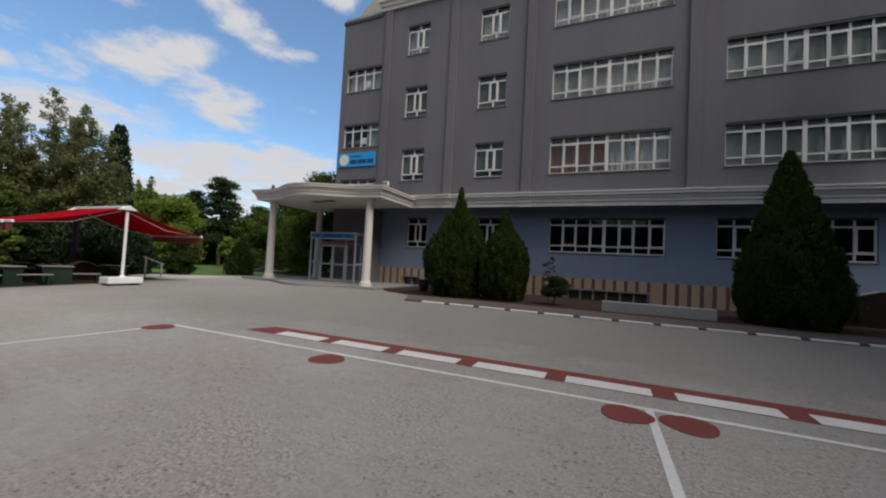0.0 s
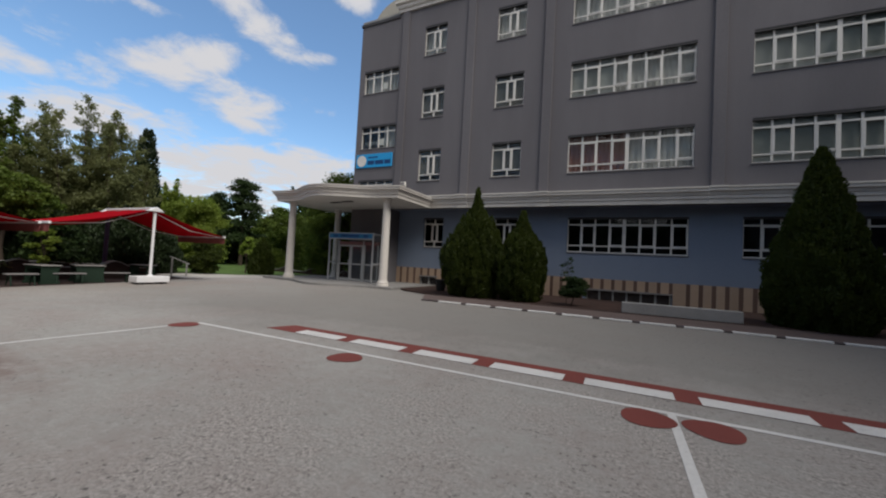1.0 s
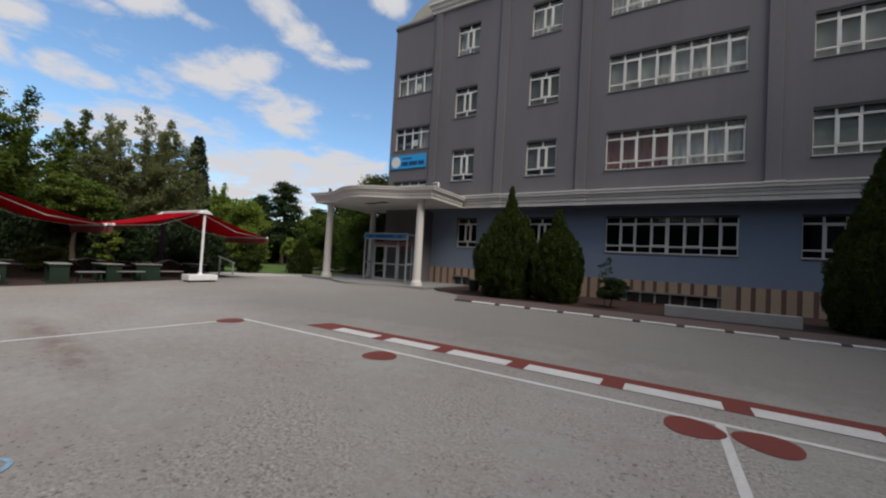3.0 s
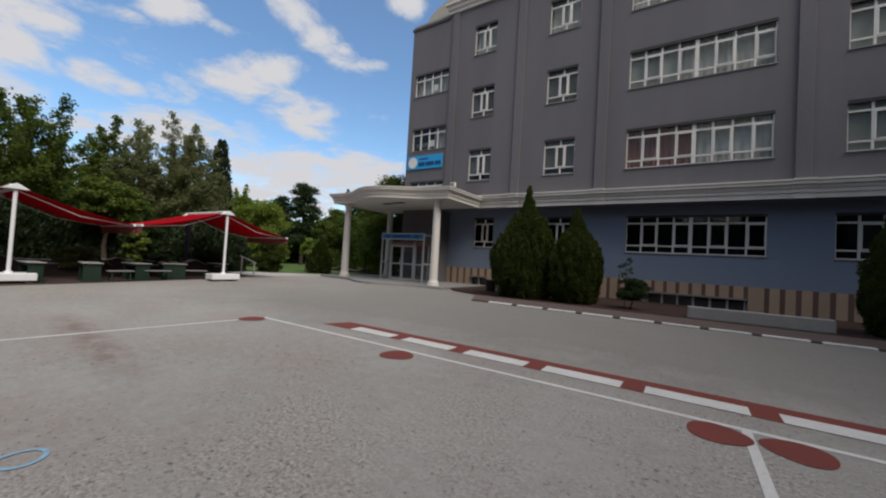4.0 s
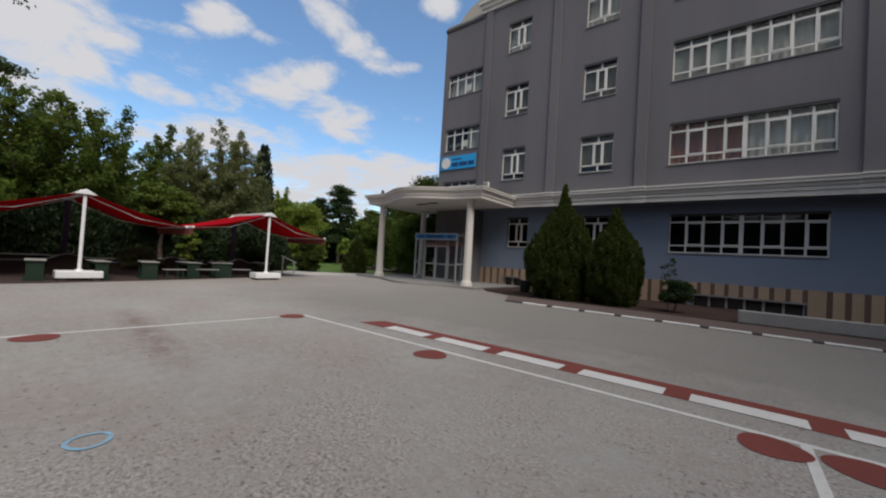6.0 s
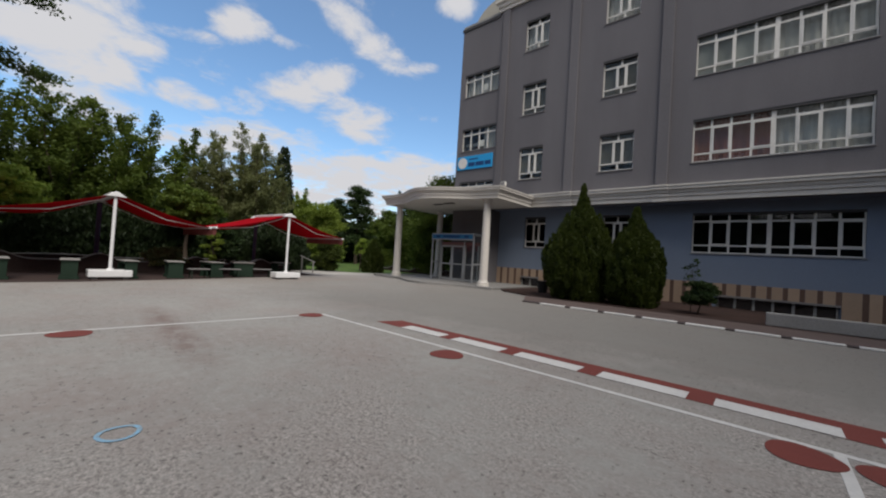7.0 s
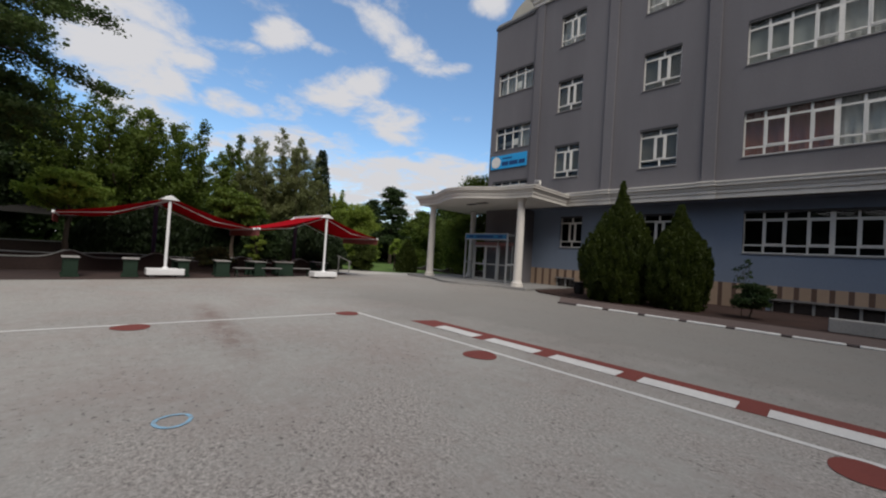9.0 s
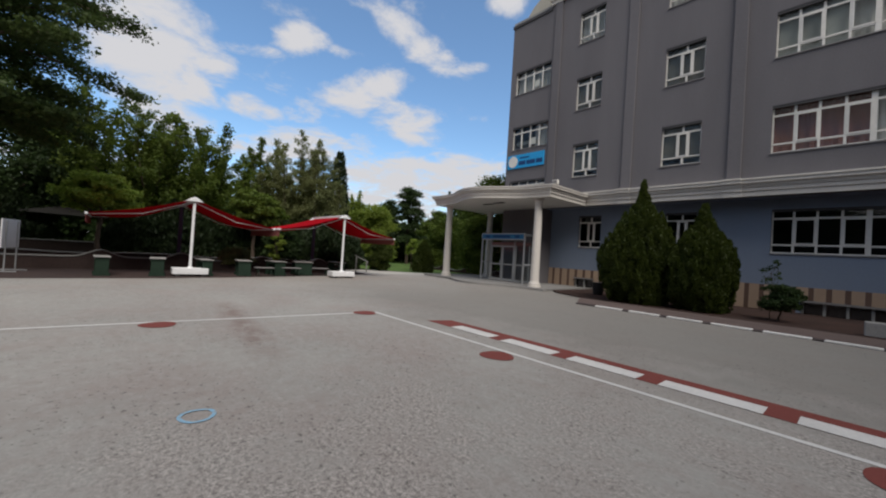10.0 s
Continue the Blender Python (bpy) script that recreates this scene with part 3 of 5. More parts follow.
def window(name, x0, x1, z0, z1, y, cols, kind, n):
    """White plastic window set back in its opening."""
    w = thing(name + "_" + str(n), {"big": "wide white plastic window with eight casements", "small": "white plastic window with a narrow middle casement", "stair": "white plastic stairwell window with four casements"}[kind] + (" in the blue wall" if y > 18 else " in the grey wall"), "window", kind="structure")
    yf, t = y + 0.10, 0.055
    h, wd = z1 - z0, x1 - x0
    zb, zt = z0 + 0.19 * h, z0 + 0.79 * h
    if kind == "stair":
        zb, zt = z0, z0 + 0.72 * h
    e = 0.045
    part("window_frame", boxes((x0, yf, z0, x0 + e, yf + t, z1), (x1 - e, yf, z0, x1, yf + t, z1), (x0 + e, yf, z0, x1 - e, yf + t, z0 + e), (x0 + e, yf, z1 - e, x1 - e, yf + t, z1), bevel=0.004), M_PVC, w)
    if kind != "stair":
        part("lower_rail", boxes((x0 + e, yf - 0.004, zb - 0.03, x1 - e, yf + t, zb + 0.03), bevel=0.004), M_PVC, w)
    part("transom", boxes((x0 + e, yf - 0.004, zt - 0.035, x1 - e, yf + t, zt + 0.035), bevel=0.004), M_PVC, w)
    cuts = [x0 + wd * i / cols for i in range(1, cols)] if kind != "small" else [x0 + wd * 0.40, x0 + wd * 0.68]
    for i, c in enumerate(cuts):
        half = 0.07 if (kind == "big" and i == 3) else 0.034
        lo, hi = (z0 + e, z1 - e) if kind != "small" else (zb + 0.03, zt - 0.035)
        part("mullion", boxes((c - half, yf - 0.008, lo, c + half, yf + t, hi), bevel=0.004), M_PVC, w)
    if kind == "small":
        c = x0 + wd * 0.54
        part("mullion", boxes((c - 0.035, yf - 0.008, z0 + e, c + 0.035, yf + t, zb - 0.03), bevel=0.004), M_PVC, w)
        part("mullion", boxes((c - 0.035, yf - 0.008, zt + 0.035, c + 0.035, yf + t, z1 - e), bevel=0.004), M_PVC, w)
    edges = [x0, *cuts, x1]
    for i, (a, b) in enumerate(zip(edges, edges[1:])):
        casement = (kind == "big" and i % 2 == 1) or (kind == "small" and i == 1)
        if casement:
            g = 0.03
            part("casement", boxes((a + g, yf - 0.02, zb + g, a + g + 0.045, yf + 0.03, zt - g), (b - g - 0.045, yf - 0.02, zb + g, b - g, yf + 0.03, zt - g), (a + g + 0.045, yf - 0.02, zb + g, b - g - 0.045, yf + 0.03, zb + g + 0.045), (a + g + 0.045, yf - 0.02, zt - g - 0.045, b - g - 0.045, yf + 0.03, zt - g)), M_PVC, w)
        p = part("pane", pane_sheet(a + 0.02, yf + 0.026, b - 0.02, yf + 0.026, z0 + 0.02, z1 - 0.02), M_GLASS, w)
        p.visible_shadow = False
    part("window_sill", boxes((x0 - 0.03, y - 0.045, z0 - 0.05, x1 + 0.03, y, z0 - 0.005), (x0, y, z0 - 0.05, x1, y + 0.09, z0 - 0.005), bevel=0.006), M_SILL, w)
    # dark strip put in as the shadow under the lintel
    part("lintel_shadow", boxes((x0, y + 0.015, z1 - 0.10, x1, yf - 0.022, z1)), M_LINTEL, w, "dark strip for the reveal's shadow above the window")
    return w


n = 0
for x0, x1 in BIG:
    for z0, z1 in FLOORS:
        n += 1
        window("window", x0, x1, z0, z1, YU, 8, "big", n)
for x0, x1 in SMALL:
    for z0, z1 in FLOORS:
        n += 1
        window("window", x0, x1, z0, z1, YU, 3, "small", n)
for z0, z1 in STAIR:
    n += 1
    window("window", -14.41, -11.98, z0, z1, YU, 4, "stair", n)
for x0, x1 in GROUND_BIG:
    n += 1
    window("window", x0, x1, 2.20, 3.86, YG, 8, "big", n)
for x0, x1 in GROUND_SMALL:
    n += 1
    window("window", x0, x1, 2.20, 3.86, YG, 3, "small", n)


def curtain(x0, x1, z0, z1, material, label):
    bm = bmesh.new()
    k = max(6, int((x1 - x0) / 0.05))
    a = [bm.verts.new((x0 + (x1 - x0) * i / k, YU + 0.36 + 0.025 * math.sin(i * 1.35 + x0), z0)) for i in range(k + 1)]
    b = [bm.verts.new((v.co.x, v.co.y, z1)) for v in a]
    for i in range(k):
        bm.faces.new((a[i], a[i + 1], b[i + 1], b[i]))
    c = [bm.verts.new((v.co.x, v.co.y + 0.012, v.co.z)) for v in a]
    d = [bm.verts.new((v.co.x, v.co.y + 0.012, v.co.z)) for v in b]
    for i in range(k):
        bm.faces.new((c[i], d[i], d[i + 1], c[i + 1]))
    return solid("curtain", bm, material, label, "curtain", "curtains", smooth=True)


W, R = "pale curtain hanging behind the window", "brick red curtain hanging behind the window"
for x0, x1, f, m_, lb in ((-2.45, -0.03, 0, M_CURT_R, R), (0.0, 2.4, 0, M_CURT_W, W), (0.6, 2.4, 1, M_CURT_W, W), (-0.6, 0.58, 1, M_CURT_W, W), (-2.4, 2.4, 2, M_CURT_W, W),
                         (-6.2, -4.75, 2, M_CURT_W, W), (-10.4, -9.1, 2, M_CURT_W, W), (-9.9, -9.1, 1, M_CURT_W, W)):
    curtain(x0, x1, FLOORS[f][0] - 0.1, FLOORS[f][1] + 0.05, m_, lb)
for x0, x1, f, skip in ((4.28, 9.20, 0, 0), (4.28, 9.20, 1, 0), (4.28, 9.20, 2, 0), (-2.46, -0.62, 1, 0)):
    k = round((x1 - x0) / 0.613)
    for i in range(k):
        a, b = x0 + (x1 - x0) * i / k + 0.012, x0 + (x1 - x0) * (i + 1) / k - 0.012
        zl = FLOORS[f][0] + (0.02, 0.05, 0.03, 0.10)[(i * 3 + f) % 4]
        solid("roller_blind", boxes((a, YU + 0.25, zl, b, YU + 0.256, FLOORS[f][1]), (a, YU + 0.245, zl - 0.025, b, YU + 0.262, zl)), M_BLIND, "plain grey roller blind drawn down behind the glass", "blind", "roller blinds")
for x0, x1 in SMALL:
    for f in (0, 1):
        a, b, zl = x0 + 0.02, x1 - 0.02, FLOORS[f][0] + (0.02 if f else 0.36)
        solid("roller_blind", boxes((a, YU + 0.25, zl, b, YU + 0.256, FLOORS[f][1]), (a, YU + 0.245, zl - 0.025, b, YU + 0.262, zl)), M_BLIND_DARK, "dark grey blind drawn down behind the glass", "blind", "roller blinds")
curtain(-14.4, -12.1, STAIR[2][0], STAIR[2][1], M_CURT_W, W)
curtain(-13.0, -12.1, STAIR[1][0], STAIR[1][1], M_CURT_W, W)
for x, z in ((-13.15, 8.05), (-13.1, 11.4)):
    solid("paper_sheet", boxes((x, YU + 0.136, z, x + 0.32, YU + 0.142, z + 0.38)), M_PVC, "white paper sheet stuck inside the stairwell window", "paper", "paper sheets")

# basement lights under the cladding
for k, (a, b, zt) in enumerate(((-1.50, 1.87, 0.47), (-10.35, -9.33, 0.52))):
    w = thing("basement_window_" + str(k + 1), "low basement window strip with grey posts", "window", kind="structure")
    part("ledge", boxes((a - 0.05, YG - 0.12, zt, b + 0.05, YG - 0.0, zt + 0.06)), M_SILL, w)
    c = max(2, round((b - a) / 0.57))
    for i in range(c + 1):
        x = a + (b - a) * i / c
        part("post", boxes((x - 0.04, YG + 0.0, -0.3, x + 0.04, YG + 0.12, zt)), M_CONC, w)
    part("pane", pane_sheet(a, YG + 0.16, b, YG + 0.16, -0.3, zt), M_GLASS, w)
    part("blind", boxes((a, YG + 0.22, -0.3, b, YG + 0.24, zt)), M_PAVE, w, "dull brown boards behind the glass")

# sign on the stair bay
sign = thing("school_sign", "bright blue sign board with white emblem and dark lettering bars", "sign", kind="")
part("board", boxes((-14.60, YU - 0.08, 6.70, -12.06, YU - 0.002, 7.50), bevel=0.01), M_SIGN, sign)
bm = bmesh.new()
bmesh.ops.create_cone(bm, cap_ends=True, segments=32, radius1=0.33, radius2=0.33, depth=0.012, matrix=Matrix.Translation((-14.18, YU - 0.088, 7.10)) @ Matrix.Rotation(math.pi / 2, 4, "X"))
part("emblem", bm, M_PVC, sign, "round white emblem")
part("lettering_bar", boxes((-13.72, YU - 0.086, 7.25, -13.05, YU - 0.081, 7.33)), M_SIGN_DARK, sign)
for a, b in ((-13.75, -13.28), (-13.22, -12.62), (-12.56, -12.14)):
    part("lettering_bar", boxes((a, YU - 0.086, 6.86, b, YU - 0.081, 7.10)), M_SIGN_DARK, sign)

# ---- entrance canopy ----
canopy = thing("entrance_canopy", "cream entrance canopy with a bowed front and round columns", "canopy", kind="structure")
def bow(x):
    u = (x + 13.15) / 2.85
    return 14.42 - (0.5 * (1 + math.cos(math.pi * u)) * 1.05 if abs(u) < 1 else 0)
FRONT = [(-17.05, 14.42)] + [(-16.0 + 0.1425 * i * 2, bow(-16.0 + 0.285 * i)) for i in range(21)] + [(-9.5, 14.5)]
part("slab", prism([*FRONT, (-9.5, 17.69), (-14.79, 17.69), (-14.79, 18.8), (-17.05, 18.8)], Z1, Z1 + 0.42), M_SOFFIT, canopy, "white soffit")
part("fascia", sweep([(-17.05, 18.8), *FRONT, (-9.5, 17.69)], [(o * 0.9, Z1 - 0.012 + z * 0.82) for o, z in MOULD]), M_TRIM, canopy, "cream moulded fascia")
part("canopy_top", prism([(x, y) for x, y in FRONT] + [(-9.5, 17.69), (-14.79, 17.69), (-14.79, 18.8), (-17.05, 18.8)], Z1 + 0.43, Z1 + 0.50), M_CONC, canopy)
COLUMN = [(0.30, 0), (0.30, 0.07), (0.26, 0.09), (0.27, 0.16), (0.23, 0.20), (0.205, 0.30), (0.19, 2.2), (0.17, 3.95), (0.20, 3.98), (0.20, 4.04), (0.25, 4.08), (0.25, 4.138)]
for x, y in ((-10.23, 14.80), (-16.52, 14.90), (-16.05, 18.0)):
    part("column", lathe(COLUMN, 32, (x, y, 0.10)), M_TRIM, canopy, "round cream column", smooth=False)
for x, y in ((-13.75, 15.19), (-12.84, 15.02)):
    part("recessed_light", boxes((x - 0.32, y - 0.13, Z1 - 0.035, x + 0.32, y + 0.13, Z1 - 0.002), bevel=0.01), M_LINTEL, canopy, "dark recessed ceiling light")
plat = [(-17.9, 18.6), (-17.9, 14.35)] + [(-16.0 + 0.285 * i, bow(-16.0 + 0.285 * i) - 0.25) for i in range(21)] + [(-9.35, 14.2), (-9.35, 18.69), (-14.77, 18.69)]
solid("entrance_platform", prism(plat, 0.0, 0.10), M_PLAT, "low grey stone entrance platform", "platform", kind="structure")

part("entrance_wall", boxes((XL + 0.004, YU + 0.004, 0.0, -12.0, YG - 0.002, Z1 - 0.004)), M_WALL_UP, building, "grey wall below the stair bay")
# glass porch
porch = thing("entrance_porch", "glazed aluminium entrance porch with a blue header sign", "porch", kind="structure")
PX0, PX1, PY, PZ = -14.50, -11.62, 15.75, 2.69
for x, y in ((PX0, PY), (PX1, PY), (-14.38, PY + 0.6), (-12.66, PY + 0.6), (PX0, 16.55), (PX1, 16.55)):
    part("post", boxes((x - 0.035, y - 0.035, 0.10, x + 0.035, y + 0.035, PZ - 0.36)), M_ALU, porch)
part("header", boxes((PX0 - 0.05, PY - 0.06, PZ - 0.36, PX1 + 0.05, PY + 0.04, PZ), bevel=0.01), M_ALU, porch)
part("header_sign", boxes((PX0 + 0.02, PY - 0.075, PZ - 0.30, PX1 - 0.02, PY - 0.062, PZ - 0.06)), mat("dull_blue_sign", (0.03, 0.16, 0.32), 0.5), porch, "blue header sign")
for a, b in ((-14.2, -13.9), (-13.7, -12.5), (-12.2, -11.9)):
    part("lettering_bar", boxes((a, PY - 0.08, PZ - 0.24, b, PY - 0.076, PZ - 0.12)), M_SIGN_DARK, porch)
part("porch_roof", boxes((PX0 - 0.05, PY + 0.042, PZ - 0.1, PX1 + 0.05, 16.6, PZ - 0.02), (-14.3, 16.6, PZ - 0.3, -12.95, 17.69, PZ - 0.2)), M_ALU, porch)
for x in (PX0, PX1):
    p = part("side_pane", pane_sheet(x, PY + 0.05, x, 16.5, 0.2, PZ - 0.4), M_GLASS, porch)
    part("side_rail", boxes((x - 0.025, PY + 0.05, 1.05, x + 0.025, 16.5, 1.12)), M_ALU, porch)
DY = PY + 0.6
for k, (a, b) in enumerate(((-14.34, -13.53), (-13.52, -12.71))):
    d = part("door_leaf", boxes((a, DY, 0.11, a + 0.07, DY + 0.05, 2.06), (b - 0.07, DY, 0.11, b, DY + 0.05, 2.06), (a + 0.07, DY, 0.11, b - 0.07, DY + 0.05, 0.22), (a + 0.07, DY, 1.97, b - 0.07, DY + 0.05, 2.06), (a + 0.07, DY, 0.98, b - 0.07, DY + 0.05, 1.05)), M_DOOR, porch, "white framed glass door")
    part("pane", pane_sheet(a + 0.07, DY + 0.025, b - 0.07, DY + 0.025, 0.22, 1.97), M_GLASS, d)
    part("door_handle", boxes((b - 0.12 if k == 0 else a + 0.08, DY - 0.05, 0.95, b - 0.08 if k == 0 else a + 0.12, DY - 0.02, 1.25)), M_ALU, d)
part("door_transom", boxes((-14.34, DY, 2.07, -11.66, DY + 0.05, 2.24)), mat("dull_red_panel", (0.26, 0.13, 0.13), 0.6), porch, "dull red panel above the doors")
part("side_light", boxes((-12.62, DY, 0.11, -12.57, DY + 0.05, 2.06), (-11.75, DY, 0.11, -11.70, DY + 0.05, 2.06), (-12.57, DY, 0.98, -11.75, DY + 0.05, 1.05), (-12.57, DY, 0.11, -11.75, DY + 0.05, 0.22)), M_DOOR, porch)
part("pane", pane_sheet(-12.57, DY + 0.025, -11.75, DY + 0.025, 0.22, 2.06), M_GLASS, porch)

# ---- planting bed in front of the wall ----
solid("bed_pavement", prism([(-6.3, 11.64), (24, 11.64), (24, 13.35), (-6.41, 13.35), (-7.2, 13.4)], 0.0, 0.048), M_PAVE, "pinkish paved strip behind the kerb", "pavement", kind="structure")
solid("bed_soil", prism([(-9.34, 18.69), (-9.34, 15.0), (-8.75, 14.35), (-7.6, 13.85), (-6.4, 13.352), (24, 13.352), (24, 18.69)], 0.0, 0.055), M_SOIL, "dark bare soil bed along the building", "soil", kind="structure")
block = solid("planter_wall", boxes((0.0, 13.52, 0.05, 3.18, 13.80, 0.40), bevel=0.02), M_CONC, "low pale concrete block wall in the bed", "low wall")

# ---- awnings ----
def cloth_mat(name, base, glow):
    m = bpy.data.materials.new(name)
    m.use_nodes = True
    n, l = m.node_tree.nodes, m.node_tree.links
    out = n["Material Output"]
    n.remove(n["Principled BSDF"])
    co, no, x = n.new("ShaderNodeTexCoord"), n.new("ShaderNodeTexNoise"), n.new("ShaderNodeMix")
    no.inputs["Scale"].default_value, no.inputs["Detail"].default_value = 1.6, 6.0
    l.new(co.outputs["Object"], no.inputs["Vector"])
    x.data_type = "RGBA"
    l.new(no.outputs[0], x.inputs["Factor"])
    x.inputs["A"].default_value, x.inputs["B"].default_value = (*base, 1), (*[c * 0.7 for c in base], 1)
    d, t, mx = n.new("ShaderNodeBsdfDiffuse"), n.new("ShaderNodeBsdfTranslucent"), n.new("ShaderNodeMixShader")
    l.new(x.outputs["Result"], d.inputs[0])
    l.new(x.outputs["Result"], t.inputs[0])
    mx.inputs[0].default_value = glow
    l.new(d.outputs[0], mx.inputs[1])
    l.new(t.outputs[0], mx.inputs[2])
    l.new(mx.outputs[0], out.inputs[0])
    return m


M_AWN = cloth_mat("red_awning_cloth", (0.46, 0.012, 0.022), 0.36)
M_VAL = cloth_mat("faded_valance_cloth", (0.42, 0.16, 0.15), 0.4)
M_PURPLE = mat("purple_wrapped_post", (0.07, 0.045, 0.10), 0.7)


def awning(y0, x0, top, reach, drop):
    """Double-sided standing awning: two posts on white ballast boxes, a ridge cassette and two sloping cloths with folding arms."""
    a = thing("double_awning", "red double-sided awning on white posts with ballast boxes", "awning", "awnings", at=(x0, y0, 0))
    L = 3.5
    for k, x in enumerate((0.0, -L + 0.15)):
        b = part("ballast_box", boxes((x - 0.28, -0.53, 0.07, x + 0.28, 0.53, 0.29), bevel=0.02), M_WHITE_METAL if k == 0 else M_WOOD, a, "white ballast box" if k == 0 else "dark ballast box")
        for y in (-0.45, 0.30):
            part("skid", boxes((x - 0.24, y, 0.008, x + 0.24, y + 0.15, 0.07)), M_LINTEL, b)
        p = part("post", tube(bmesh.new(), (x, 0, 0.29), (x, 0, top - 0.16), 0.047 if k == 0 else 0.075, None, 20), M_WHITE_METAL if k == 0 else M_PURPLE, a, "white round post" if k == 0 else "dark rear post")
        part("collar", tube(bmesh.new(), (x, 0, 0.29), (x, 0, 0.34), 0.10, 0.08, 20), M_WHITE_METAL, p)
        bm = bmesh.new()
        vs = [bm.verts.new(q) for q in ((x - 0.1, -0.27, top - 0.13), (x - 0.1, 0.27, top - 0.13), (x - 0.1, 0.03, top + 0.03), (x - 0.1, -0.03, top + 0.03), (x + 0.12, -0.27, top - 0.13), (x + 0.12, 0.27, top - 0.13), (x + 0.12, 0.03, top + 0.03), (x + 0.12, -0.03, top + 0.03))]
        for f in ((0, 1, 2, 3), (7, 6, 5, 4), (0, 4, 5, 1), (1, 5, 6, 2), (2, 6, 7, 3), (3, 7, 4, 0)):
            bm.faces.new([vs[i] for i in f])
        bmesh.ops.bevel(bm, geom=list(bm.edges), offset=0.012, segments=1, affect="EDGES")
        part("end_cap", bm, M_WHITE_METAL, a, "white peaked end cap")
    part("cassette", boxes((-L + 0.06, -0.12, top - 0.09, -0.11, 0.12, top + 0.015), bevel=0.02), M_WHITE_METAL, a, "white ridge cassette")
    for s in (-1, 1):
        bm = bmesh.new()
        nu, nv = 14, 12
        for off in (0.0, 0.006):
            g = []
            for i in range(nu + 1):
                u = i / nu
                row = []
                for j in range(nv + 1):
                    v = j / nv
                    sag = 0.20 * math.sin(math.pi * u) * (0.3 + 1.1 * math.sin(math.pi * v)) + 0.012 * math.sin(21 * v + 3 * u)
                    row.append(bm.verts.new((-0.05 - (L - 0.1) * v, s * (0.10 + (reach - 0.10) * u), top - 0.07 - (drop - 0.02) * u - sag - off)))
                g.append(row)
            for i in range(nu):
                for j in range(nv):
                    bm.faces.new((g[i][j], g[i + 1][j], g[i + 1][j + 1], g[i][j + 1]))
        part("cloth", bm, M_AWN, a, "red translucent cloth", smooth=True)
        e = s * reach
        ze = top - 0.05 - drop
        part("front_bar", boxes((-L + 0.04, min(e, e + s * 0.07), ze - 0.06, -0.03, max(e, e + s * 0.07), ze + 0.02), bevel=0.01), M_WHITE_METAL, a)
        bm = bmesh.new()
        k = 40
        ra = [bm.verts.new((-0.05 - (L - 0.1) * i / k, e + s * 0.04 + 0.01 * math.sin(i * 1.1), ze - 0.062)) for i in range(k + 1)]
        rb = [bm.verts.new((v.co.x, v.co.y, ze - 0.28 - 0.025 * abs(math.sin(i * 0.6)))) for i, v in enumerate(ra)]
        for i in range(k):
            bm.faces.new((ra[i], ra[i + 1], rb[i + 1], rb[i]))
        ex = bmesh.ops.extrude_face_region(bm, geom=list(bm.faces))
        bmesh.ops.translate(bm, verts=[v for v in ex["geom"] if isinstance(v, bmesh.types.BMVert)], vec=(0, s * 0.006, 0))
        part("valance", bm, M_VAL, a, "faded pink scalloped valance")
        for x in (-0.22, -L + 0.3):
            bm = tube(bmesh.new(), (x, s * 0.1, top - 0.16), (x - 0.02, s * reach * 0.52, top - 0.30 - drop * 0.52), 0.014, None, 10)
            tube(bm, (x - 0.02, s * reach * 0.52, top - 0.30 - drop * 0.52), (x, s * (reach - 0.02), ze - 0.03), 0.013, None, 10)
            part("folding_arm", bm, M_WHITE_METAL, a)
    return a


awning(7.72, -15.55, 2.78, 2.72, 0.78)
awning(2.08, -15.80, 2.76, 2.72, 0.78)

# ---- tables and stools under the awnings ----
def picnic_table(x, y, turn, label, wide=0.42):
    """A short table with closed green ends."""
    t = thing("picnic_table", label, "table", "picnic tables", at=(x, y, 0), turn=turn)
    w = wide / 2
    part("tabletop", boxes((-0.48, -w, 0.575, 0.48, w, 0.605), bevel=0.008), M_CONC, t, "pale worn tabletop")
    part("apron", boxes((-0.43, -w + 0.03, 0.50, 0.43, w - 0.03, 0.573)), M_GREEN, t)
    for sx in (-0.40, 0.40):
        part("end_panel", boxes((sx - 0.02, -w + 0.04, 0.09, sx + 0.02, w - 0.04, 0.50), bevel=0.006), M_GREEN, t, "green sheet metal end")
        part("foot", boxes((sx - 0.03, -w, 0.006, sx + 0.03, w, 0.09), bevel=0.006), M_GREEN, t)
    part("stretcher", boxes((-0.38, -0.025, 0.24, 0.38, 0.025, 0.29)), M_GREEN, t)
    return t


for x, y, tr, wd in ((-15.95, -0.24, 3, 0.40), (-15.95, 1.17, -4, 0.44), (-16.1, 2.55, 5, 0.40), (-16.3, 3.90, -6, 0.52), (-16.6, 5.22, 8, 0.52), (-16.9, 6.45, -10, 0.80), (-17.9, 8.60, 15, 0.44), (-17.6, -3.9, 20, 0.44)):
    picnic_table(x, y, tr, "small green metal table with a pale worn top", wd)


